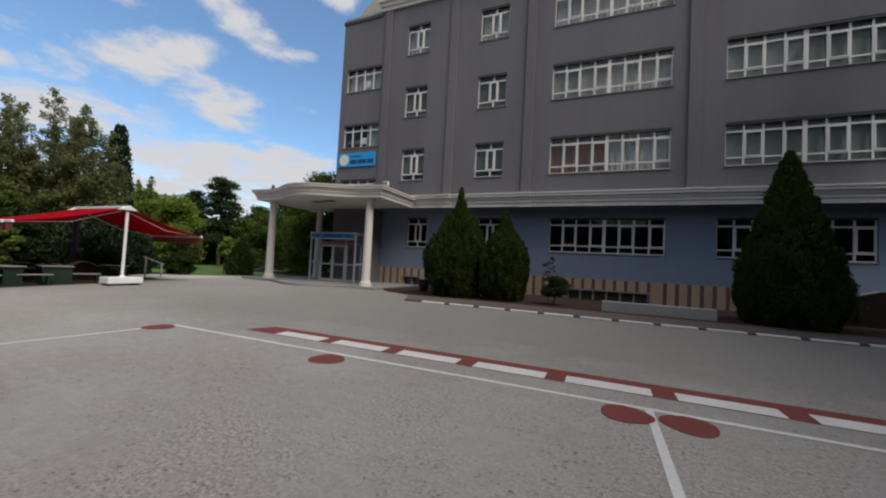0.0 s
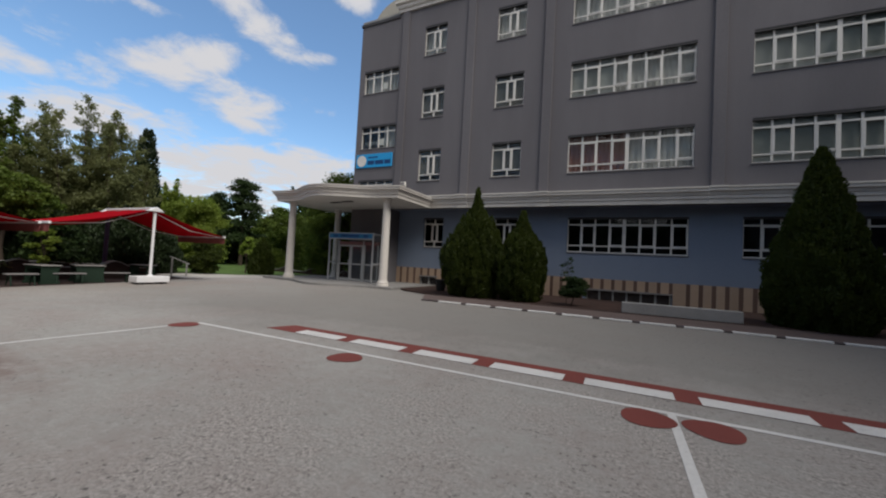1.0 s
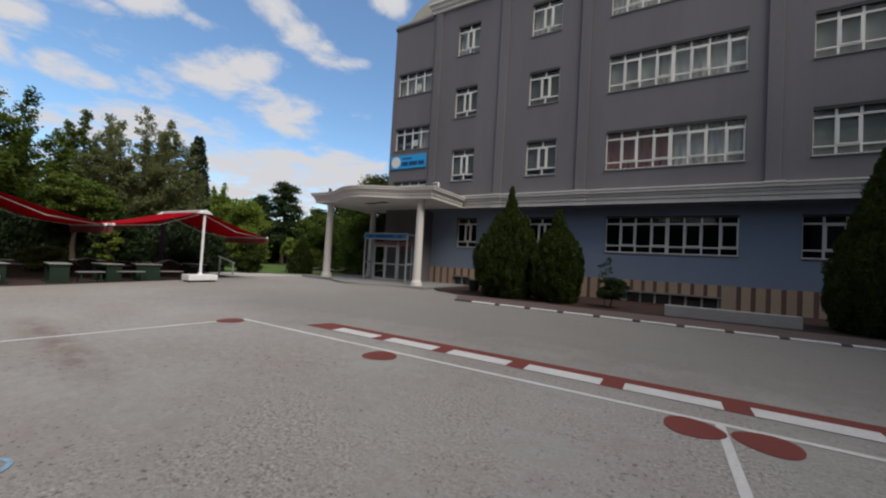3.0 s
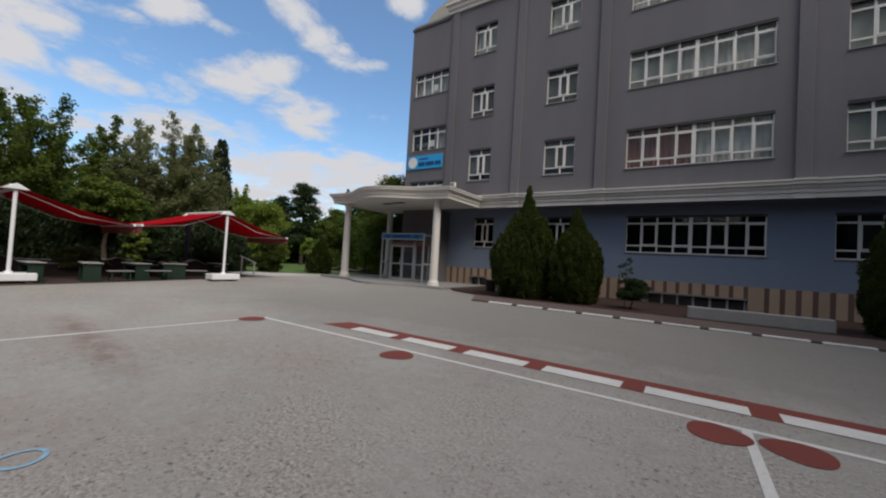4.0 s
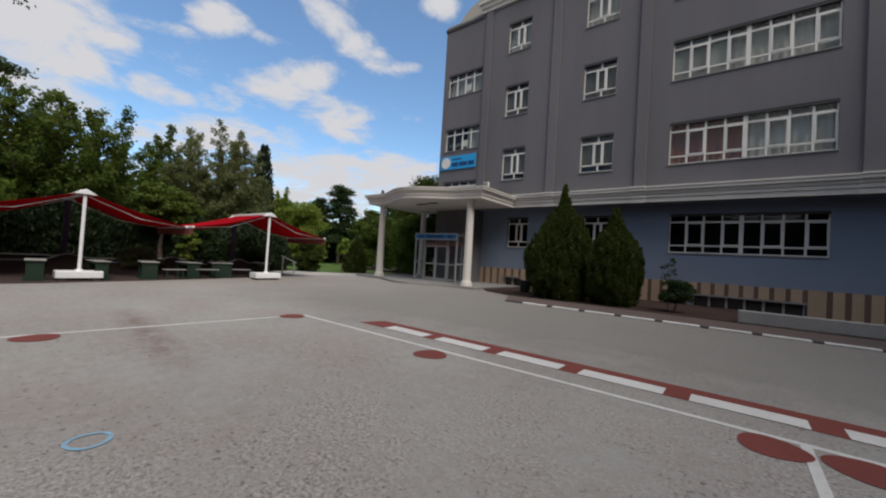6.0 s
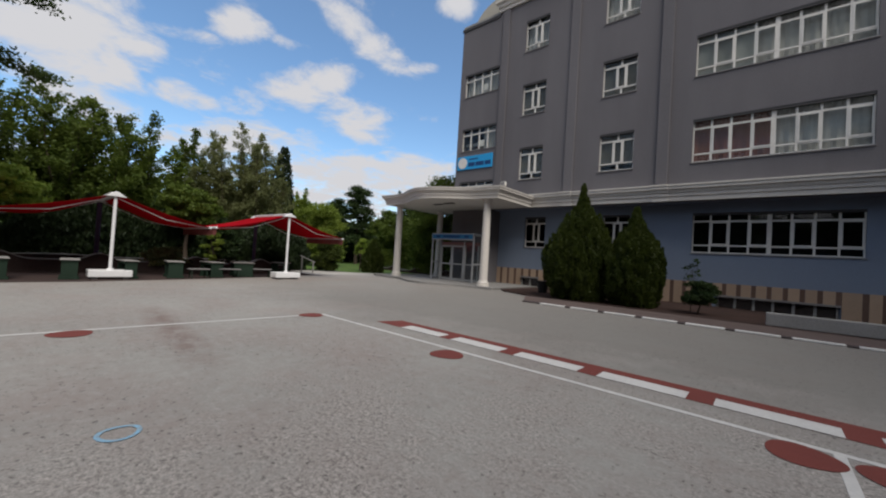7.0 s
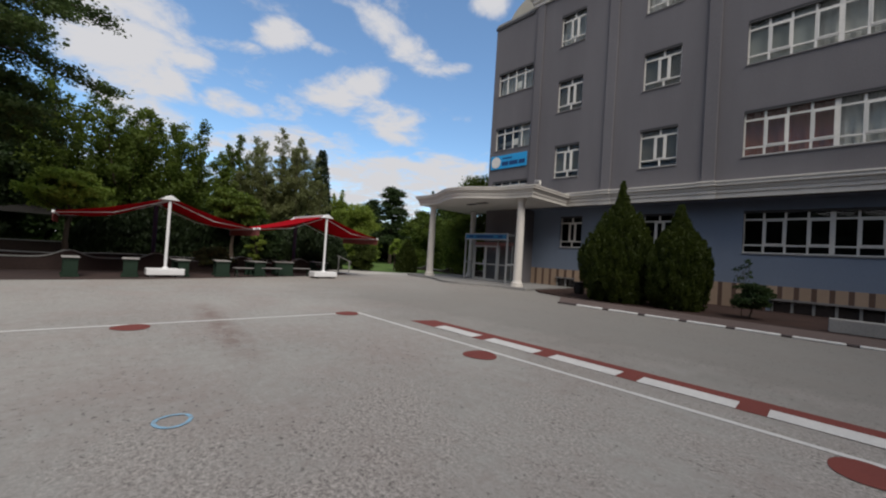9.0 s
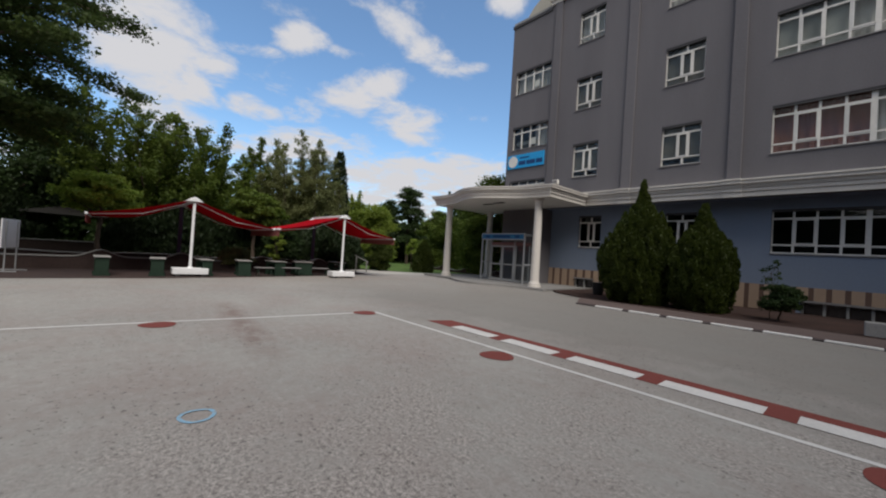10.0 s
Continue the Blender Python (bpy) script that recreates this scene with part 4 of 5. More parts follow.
def low_bench(x, y, turn, long_):
    """A backless plank bench on two splayed metal supports."""
    t = thing("low_bench", "low backless bench with a worn grey plank seat", "bench", "low benches", at=(x, y, 0), turn=turn)
    h = long_ / 2
    part("seat", boxes((-0.13, -h, 0.325, -0.006, h, 0.36), (0.006, -h, 0.325, 0.13, h, 0.36), bevel=0.006), M_SILL, t, "two worn grey planks")
    for sy in (-h + 0.10, h - 0.10):
        bm = tube(bmesh.new(), (-0.15, sy, 0.006), (-0.07, sy, 0.325), 0.018, None, 8)
        tube(bm, (0.15, sy, 0.006), (0.07, sy, 0.325), 0.018, None, 8)
        tube(bm, (-0.11, sy, 0.16), (0.11, sy, 0.16), 0.012, None, 8)
        part("support", bm, M_GREEN, t, "dark green tube support")
    return t


for x, y, tr, ln in ((-16.0, 4.6, 4, 0.7), (-16.25, 5.75, -8, 0.8), (-16.5, 7.05, -14, 0.9)):
    low_bench(x, y, tr, ln)


# ---- low garden walls with a scalloped top ----
def low_wall(points, label):
    """Points (x, y, height): a rendered wall with a thin coping that follows its rising and falling top."""
    w = thing("garden_wall", label, "low wall", "garden walls", kind="structure")
    # wall body shares the paving colour with its shade painted in
    for name, half, lo, hi, material, lab in (("wall_body", 0.11, None, 0.0, M_REDPAVE, "red-brown rendered wall with shade put into its colour"), ("coping", 0.15, 0.002, 0.042, M_CONC, "pale coping")):
        bm = bmesh.new()
        rows = []
        for i, (x, y, h) in enumerate(points):
            p, q = points[max(i - 1, 0)], points[min(i + 1, len(points) - 1)]
            d = Vector((q[0] - p[0], q[1] - p[1])).normalized() * half
            z0 = 0.0 if lo is None else h + lo
            rows.append([bm.verts.new(v) for v in ((x + d.y, y - d.x, z0), (x + d.y, y - d.x, h + hi), (x - d.y, y + d.x, h + hi), (x - d.y, y + d.x, z0))])
        for r, q in zip(rows, rows[1:]):
            for i in range(4):
                bm.faces.new((r[i], q[i], q[(i + 1) % 4], r[(i + 1) % 4]))
        bm.faces.new(rows[0])
        bm.faces.new(rows[-1][::-1])
        part(name, bm, material, w, lab)
    return w


def scallop(y, peaks, low_, high_, width):
    return low_ + (high_ - low_) * max(math.exp(-((y - p) / width) ** 2) for p in peaks)


PEAKS = (-0.32, 2.15, 5.2, 7.9)
low_wall([(-18.6 - 0.12 * math.sin(0.8 * y), y, scallop(y, PEAKS, 0.42, 0.68, 0.42)) for y in [-9 + 0.15 * i for i in range(122)]], "low red-brown wall with a pale scalloped coping")
low_wall([(-20.6 + 0.2 * math.sin(0.5 * y), y, 0.50 + 0.04 * math.sin(1.3 * y)) for y in [-8 + 0.4 * i for i in range(43)]], "low red-brown terrace wall with a pale coping")
low_wall([(-23.6 + 0.2 * math.sin(0.5 * y), y, 0.84) for y in [-9 + 0.8 * i for i in range(20)]], "higher red-brown terrace wall with a pale coping")
low_wall([(x, 20.1 + 0.1 * math.sin(x), scallop(x, (-22.6, -19.8, -17.0), 0.16, 0.42, 0.5)) for x in [-24.0 + 0.15 * i for i in range(52)]], "low red-brown bed wall with a scalloped top by the lawn")

# ---- white board on a stand ----
wb = thing("white_board", "white display board on a thin metal stand", "board", at=(-17.0, -2.33, 0.006), turn=-10.4)
part("panel", boxes((-0.56, -0.02, 0.70, 0.56, 0.02, 1.55), bevel=0.008), M_WHITE_METAL, wb, "plain white panel")
for x in (-0.36, 0.36):
    part("leg", tube(bmesh.new(), (x, 0.04, 0.0), (x, 0.04, 1.5), 0.018), M_ALU, wb)
    part("foot", boxes((x - 0.02, -0.3, 0, x + 0.02, 0.3, 0.03)), M_ALU, wb)

# ---- gazebo ----
gz = thing("gazebo", "dark timber park gazebo with a low roof", "gazebo", at=(-27.0, -1.9, 0.02))
for x in (-1.3, 1.3):
    for y in (-1.3, 1.3):
        part("post", boxes((x - 0.09, y - 0.09, 0, x + 0.09, y + 0.09, 2.05)), M_WOOD, gz)
bm = bmesh.new()
b4 = [bm.verts.new(q) for q in ((-1.7, -1.7, 2.05), (1.7, -1.7, 2.05), (1.7, 1.7, 2.05), (-1.7, 1.7, 2.05))]
ap = bm.verts.new((0, 0, 2.55))
bm.faces.new(b4[::-1])
for i in range(4):
    bm.faces.new((b4[i], b4[(i + 1) % 4], ap))
# near-black roof colour stands for the big tree's shade
part("roof", bm, mat("shade_dark_roof", (0.022, 0.02, 0.018), 0.9), gz)
part("rail", boxes((-1.21, -1.33, 0.7, 1.21, -1.27, 0.8), (-1.21, 1.27, 0.7, 1.21, 1.33, 0.8), (-1.33, -1.21, 0.7, -1.27, 1.21, 0.8)), M_WOOD, gz)

# ---- trees ----
RNG = np.random.default_rng(7)


def leaves_mesh(name, centres, size, material, spread_up=0.6, long=1.6, normals=None):
    """Many small bent leaves, one island each."""
    n = len(centres)
    d = RNG.normal(size=(n, 3))
    d[:, 2] *= spread_up
    if normals is not None:
        d = d * 0.55 + normals
    d /= np.linalg.norm(d, axis=1)[:, None] + 1e-9
    r = RNG.normal(size=(n, 3))
    s = np.cross(d, r)
    s /= np.linalg.norm(s, axis=1)[:, None] + 1e-9
    k = size * RNG.uniform(0.6, 1.35, size=(n, 1))
    up = np.cross(s, d) * k * 0.22
    v = np.stack([centres - d * k * long * 0.5, centres + s * k * 0.5 + up, centres + d * k * long * 0.5, centres - s * k * 0.5 + up], axis=1).reshape(-1, 3)
    f = np.arange(4 * n).reshape(n, 4)
    tri = np.concatenate([f[:, [0, 1, 2]], f[:, [0, 2, 3]]], axis=1).reshape(-1, 3)
    me = bpy.data.meshes.new(name)
    me.vertices.add(len(v))
    me.vertices.foreach_set("co", v.ravel().astype(np.float32))
    me.loops.add(tri.size)
    me.loops.foreach_set("vertex_index", tri.ravel().astype(np.int32))
    me.polygons.add(len(tri))
    me.polygons.foreach_set("loop_start", np.arange(0, tri.size, 3, dtype=np.int32))
    me.polygons.foreach_set("loop_total", np.full(len(tri), 3, dtype=np.int32))
    me.update(calc_edges=True)
    me.materials.append(material)
    return me


def limb(bm, pts, radii, seg=8):
    for (p, q), (a, b) in zip(zip(pts, pts[1:]), zip(radii, radii[1:])):
        tube(bm, p, q, a, b, seg, caps=False)


def broad_tree(name, label, x, y, h, r, base, material, leaf, count, clumps=70, shape=1.0, trunk=0.16, flat=1.0, spires=0):
    """A deciduous tree: tapered trunk, limbs into the crown, soft overlapping clumps of leaves, uneven outline with gaps."""
    t = thing(name, label, "tree" if "tree" in name else "shrub", at=(x, y, 0))
    tb = bmesh.new()
    pts = [Vector((0.12 * math.sin(i * 1.3 + x) * i / 6, 0.12 * math.cos(i * 1.7 + y) * i / 6, (h * 0.78) * i / 6)) for i in range(7)]
    limb(tb, pts, [trunk * (1 - 0.13 * i) for i in range(7)])
    part("trunk", tb, M_BARK, t)
    cs, P = [], []
    spires = spires * 4
    main = h if not spires else base + (h - base) * 0.84
    share = 1.0 if not spires else 0.7
    per = max(1, int(count * share) // clumps)
    for i in range(clumps):
        u = (i + RNG.uniform(0, 1)) / clumps
        w = r * max(0.12, math.sin(math.pi * min(1, 0.14 + 0.80 * u) ** shape)) ** 0.6
        a, q = RNG.uniform(0, 6.283), math.sqrt(RNG.uniform(0.0, 1.0)) * 0.88
        c = np.array([w * q * math.cos(a), w * q * math.sin(a), base + (main - base) * u * 0.96])
        rc = r * RNG.uniform(0.15, 0.27)
        cs.append(c)
        g = np.clip(RNG.normal(size=(per, 3)), -1.7, 1.7) * rc * 0.62 * np.array([1.2, 1.2, 0.75 * flat])
        P.append(g + c)
    for k in range(spires):
        a = 6.283 * (k + RNG.uniform(-0.3, 0.3)) / spires
        q = r * RNG.uniform(0.25, 0.85) if spires > 1 else 0
        top = np.array([q * math.cos(a), q * math.sin(a), h * (1 if k == 0 else RNG.uniform(0.78, 0.97))])
        foot = np.array([top[0] * 0.45 + RNG.normal() * 0.1 * r, top[1] * 0.45 + RNG.normal() * 0.1 * r, base + (h - base) * RNG.uniform(0.45, 0.62)])
        m_ = int(count * (1 - share) / spires)
        u = RNG.uniform(0, 1, (m_, 1)) ** 1.15
        u = np.round(u * 9 + RNG.normal(size=(m_, 1)) * 0.35) / 9 + RNG.normal(size=(m_, 1)) * 0.02
        u = np.clip(u, 0, 1.04)
        tuft = 0.8 + 0.5 * np.sin(u * (9 + 3 * k) + 2.3 * k) * np.sin(u * 23 + x + 2 * k)
        P.append(foot + (top - foot) * u + np.clip(RNG.normal(size=(m_, 3)), -1.8, 1.8) * r * 0.16 * (1.2 - u) * tuft)
        cs += [foot + (top - foot) * 0.5, foot + (top - foot) * 0.9]
    for k, c in enumerate(cs[:: max(1, len(cs) // 9)]):
        c = Vector(c) * 0.92
        z = min(max(base * 0.8, c[2] - 0.6 * math.hypot(c[0], c[1]) - 0.5), h * 0.72)
        lb_ = bmesh.new()
        limb(lb_, [Vector((0, 0, z)), Vector((c[0] * 0.5, c[1] * 0.5, (z + c[2]) / 2 + 0.1)), c], [trunk * 0.36, trunk * 0.2, 0.01], 6)
        part("limb", lb_, M_BARK, t)
    P = np.concatenate(P)
    P[:, 2] = np.maximum(P[:, 2], 0.08 + RNG.uniform(0, 0.1, len(P)))
    part("crown", leaves_mesh("crown", P, leaf, material), None, t)
    return t


def cone_tree(name, label, x, y, h, r, material, leaf, count, z0=0.08, profile=0.75, lumps=46, belly=0.22, upright=1.6):
    """A dense evergreen: leaf sprays over a lumpy cone, standing on a short trunk."""
    t = thing(name, label, "tree", at=(x, y, z0))
    tb = bmesh.new()
    limb(tb, [Vector((0, 0, 0)), Vector((0.02, 0.01, h * 0.5)), Vector((0, 0, h * 0.95))], [0.12, 0.07, 0.012])
    part("trunk", tb, M_BARK, t)
    n = count
    u = 1 - np.sqrt(RNG.uniform(0.0, 1.0, n)) * 1.0
    u = np.clip(u + RNG.uniform(0, 0.03, n), 0.0, 1.0)
    a = RNG.uniform(0, 2 * math.pi, n)
    env = np.where(u < belly, 0.80 + 0.20 * np.sin(u / belly * math.pi / 2), 1 - np.clip((u - belly) / (1 - belly), 0, 1) ** profile)
    lp = RNG.uniform(0, 1, (lumps, 2)) * [2 * math.pi, 1]
    la = RNG.uniform(0.06, 0.20, lumps)
    bump = np.zeros(n)
    for (pa, pu), am in zip(lp, la):
        da = np.angle(np.exp(1j * (a - pa)))
        bump = np.maximum(bump, am * np.exp(-(da ** 2) / 0.07 - ((u - pu * math.sqrt(pu) - 0.35 * am * np.abs(da)) ** 2) / 0.0028))
    rad = r * (env * (0.77 + bump * 1.5) + 0.015 + 0.05 * bump) * (1 - np.clip(RNG.normal(size=n), -0.7, 3) * 0.10)
    inner = RNG.uniform(size=n) < 0.22
    rad = np.where(inner, rad * RNG.uniform(0.45, 0.9, n), rad)
    P = np.stack([rad * np.cos(a), rad * np.sin(a), 0.03 + u * (h - 0.05)], axis=1)
    N = np.stack([np.cos(a) * 0.55, np.sin(a) * 0.55, np.full(len(a), upright)], axis=1)
    part("crown", leaves_mesh("crown", P, leaf, material, normals=N * 0.7, long=2.6), None, t)
    return t


def at(az, d):
    return -d * math.sin(radians(az)), d * math.cos(radians(az))


def plume_tree(name, label, x, y, h, r, outline, plumes, per, material, leaf, size=1.0, z0=0.07):
    """A thuja: hundreds of upright feathery plumes set round an outline of (height, radius) shares, over a dark leafy core."""
    t = thing(name, label, "tree", at=(x, y, z0))
    tb = bmesh.new()
    limb(tb, [Vector((0, 0, 0)), Vector((0.02, 0.01, h * 0.5)), Vector((0, 0, h * 0.93))], [0.13, 0.07, 0.012])
    part("trunk", tb, M_BARK, t)
    us, rs = [o[0] for o in outline], [o[1] for o in outline]
    lean = RNG.uniform(0, 6.283, 3)

    def radius(u, a):
        return r * np.interp(u, us, rs) * (1 + 0.07 * np.sin(2 * a + lean[0] + 5 * u) + 0.05 * np.sin(5 * a + lean[1] + 9 * u))
    P, N = [], []
    grid = np.linspace(0, 1, 200)
    cdf = np.cumsum(np.interp(grid, us, rs) + 0.10)
    cdf /= cdf[-1]
    for i in range(plumes):
        u = float(np.interp((i + RNG.uniform(0, 1)) / plumes, cdf, grid))
        a = 2.39996 * i + RNG.uniform(-0.5, 0.5)
        long_ = size * RNG.uniform(0.36, 0.75) * (0.55 + 0.45 * (1 - u))
        wide = long_ * RNG.uniform(0.20, 0.30)
        R_ = radius(u, a) * RNG.uniform(0.80, 1.0)
        rad = np.array([math.cos(a), math.sin(a), 0.0])
        axis = np.array([0.0, 0.0, 1.0]) + rad * RNG.uniform(0.05, 0.42) * (1 - 0.7 * u) + RNG.normal(size=3) * 0.10
        axis /= np.linalg.norm(axis)
        tip = rad * R_ + np.array([0, 0, u * h + long_ * 0.35])
        tip[2] = min(tip[2], h * (1.0 if R_ < 0.12 else 0.985))
        sq = RNG.uniform(0, 1, per) ** 0.85
        g = RNG.normal(size=(per, 3))
        g /= np.linalg.norm(g, axis=1)[:, None]
        shell = wide * np.sin(math.pi * np.clip(0.06 + 0.90 * sq, 0, 1)) ** 0.8 * RNG.uniform(0.45, 1.05, per)
        q = tip - axis * (long_ * sq)[:, None] + g * shell[:, None] * np.array([1, 1, 0.5])
        P.append(q)
        N.append(axis + g * 0.55)
    m_ = plumes * per // 4
    u = np.interp(RNG.uniform(0, 1, m_), cdf, grid) * 0.93
    a = RNG.uniform(0, 6.283, m_)
    q = radius(u, a) * np.sqrt(RNG.uniform(0.25, 0.80, m_))
    P.append(np.stack([q * np.cos(a), q * np.sin(a), u * h], axis=1))
    N.append(np.tile([0.0, 0.0, 1.2], (m_, 1)))
    P, N = np.concatenate(P), np.concatenate(N)
    P[:, 2] = np.maximum(P[:, 2], 0.03)
    part("crown", leaves_mesh("crown", P, leaf, material, normals=N, long=2.4), None, t)
    return t


# evergreens in the bed
plume_tree("thuja_tree", "dense dark green conical thuja in the bed", -5.53, 14.55, 4.50, 1.36, [(0, 0.66), (0.08, 0.88), (0.22, 1.0), (0.38, 0.99), (0.50, 0.84), (0.60, 0.62), (0.70, 0.44), (0.80, 0.17), (0.90, 0.08), (1.0, 0.02)], 640, 200, L_CYP, 0.034)
plume_tree("thuja_tree", "smaller dense conical thuja beside a taller one", -3.56, 14.45, 3.50, 0.98, [(0, 0.62), (0.08, 0.88), (0.2, 1.0), (0.45, 0.98), (0.58, 0.82), (0.68, 0.58), (0.76, 0.34), (0.88, 0.20), (1.0, 0.04)], 460, 200, L_CYP, 0.034, 0.9)
plume_tree("thuja_tree", "tall broad dark green conical thuja in the bed", 5.00, 14.1, 5.15, 1.28, [(0, 0.60), (0.06, 0.84), (0.16, 1.0), (0.34, 0.97), (0.48, 0.80), (0.62, 0.60), (0.76, 0.38), (0.86, 0.24), (0.94, 0.13), (1.0, 0.03)], 840, 200, L_CYP, 0.036, 1.1)
broad_tree("shrub", "small round green shrub on a thin stem", -1.62, 14.3, 1.06, 0.56, 0.42, L_DARK, 0.042, 7500, 40, trunk=0.03, flat=0.8)
broad_tree("rose_bush", "thin leggy bush with sparse leaves", -1.85, 14.6, 1.85, 0.34, 0.9, L_DARK, 0.06, 160, 12, trunk=0.012)

def spray_tree(name, label, x, y, h, r, base, material, leaf, boughs, per, trunk, lift=0.0, tuft=1.0, bulge=False):
    """A spreading tree: long boughs that arch outwards, each with flat drooping sprays of leaves and open gaps between."""
    t = thing(name, label, "tree", at=(x, y, 0))
    tb = bmesh.new()
    limb(tb, [Vector((0.1 * math.sin(1.1 * i), 0.08 * math.cos(1.6 * i), h * 0.9 * i / 7)) for i in range(8)], [trunk * (1 - 0.125 * i) for i in range(8)], 10)
    part("trunk", tb, M_BARK, t)
    P = []
    for i in range(boughs):
        u = (i + RNG.uniform(0, 1)) / boughs
        z = base + (h - base) * u * (0.93 - 0.16 * lift)
        a = 2.399 * i + RNG.uniform(-0.4, 0.4)
        long_ = r * (0.60 + 0.40 * math.sin(math.pi * min(1.0, 0.05 + 1.25 * u)) if bulge else 1 - 0.62 * u ** 1.8) * RNG.uniform(0.72, 1.08)
        rise = RNG.uniform(0.05, 0.32) + 0.25 * u + lift * RNG.uniform(0.6, 1.3)
        d = np.array([math.cos(a), math.sin(a), 0.0])
        side = np.array([-d[1], d[0], 0.0])

        def on(s):
            return d * long_ * s + np.array([0, 0, 1.0]) * (z + long_ * (rise * s - 0.30 * s * s))
        bough = bmesh.new()
        limb(bough, [Vector(on(s)) for s in (0, 0.3, 0.6, 0.95)], [trunk * 0.3 * (1.1 - 0.7 * u), trunk * 0.2 * (1.1 - 0.7 * u), 0.03, 0.008], 6)
        part("limb", bough, M_BARK, t)
        twigs = 15
        for j in range(twigs):
            s = 0.22 + 0.80 * (j + RNG.uniform(0, 1)) / twigs
            w = (1 if j % 2 else -1) * RNG.uniform(0.15, 1.0) * long_ * 0.34 * (1.15 - 0.8 * s)
            c0, c1 = on(s), on(s + 0.08) + side * w + np.array([0, 0, RNG.uniform(-0.28, 0.12)])
            m_ = int(per / twigs)
            q = RNG.uniform(0, 1.08, (m_, 1))
            P.append(c0 + (c1 - c0) * q + np.clip(RNG.normal(size=(m_, 3)), -2, 2) * np.array([0.19, 0.19, 0.085]) * tuft)
    part("crown", leaves_mesh("crown", np.concatenate(P), leaf, material), None, t)
    return t


def leader_tree(name, label, x, y, h, r, base, material, leaf, leaders, count, trunk):
    """A tree of several steep leaders, each feathered with short rising twigs, the tops apart from one another."""
    t = thing(name, label, "tree", at=(x, y, 0))
    tb = bmesh.new()
    limb(tb, [Vector((0, 0, 0)), Vector((0.04, 0.02, base)), Vector((0.02, -0.03, h * 0.35))], [trunk, trunk * 0.8, trunk * 0.5], 10)
    part("trunk", tb, M_BARK, t)
    P = []
    twigs = 26
    for k in range(leaders):
        a = 6.283 * k / leaders + RNG.uniform(-0.35, 0.35)
        q = 0.0 if k == 0 else r * RNG.uniform(0.45, 0.85)
        top = np.array([q * math.cos(a), q * math.sin(a), h * (1.0 if k == 0 else RNG.uniform(0.70, 0.97))])
        foot = np.array([0.0, 0.0, base * RNG.uniform(0.7, 1.3)])
        bow = np.array([math.cos(a), math.sin(a), 0.0]) * q * 0.35

        def on(s):
            return foot + (top - foot) * s + bow * math.sin(math.pi * s)
        stem = bmesh.new()
        limb(stem, [Vector(on(s)) for s in (0, 0.25, 0.5, 0.75, 0.99)], [trunk * 0.5, trunk * 0.4, trunk * 0.28, trunk * 0.15, 0.012], 6)
        part("limb", stem, M_BARK, t)
        for j in range(twigs):
            s = 0.10 + 0.90 * (j + RNG.uniform(0, 1)) / twigs
            w, b_ = r * 0.70 * (1.12 - s) ** 0.75 * RNG.uniform(0.5, 1.15), RNG.uniform(0, 6.283)
            c0 = on(s)
            c1 = c0 + np.array([math.cos(b_), math.sin(b_), RNG.uniform(0.25, 1.0)]) * w
            m_ = int(count / leaders / twigs * (1.45 - 0.9 * s))
            u = RNG.uniform(0, 1.1, (m_, 1))
            P.append(c0 + (c1 - c0) * u + np.clip(RNG.normal(size=(m_, 3)), -2, 2) * 0.135 * (1.25 - 0.5 * s))
    part("crown", leaves_mesh("crown", np.concatenate(P), leaf, material), None, t)
    return t


x, y = at(102.6, 17.5)
spray_tree("tree", "large dark spreading tree at the yard's edge", x, y, 13.4, 3.95, 4.4, L_BROAD, 0.075, 74, 1600, 0.26, bulge=True)

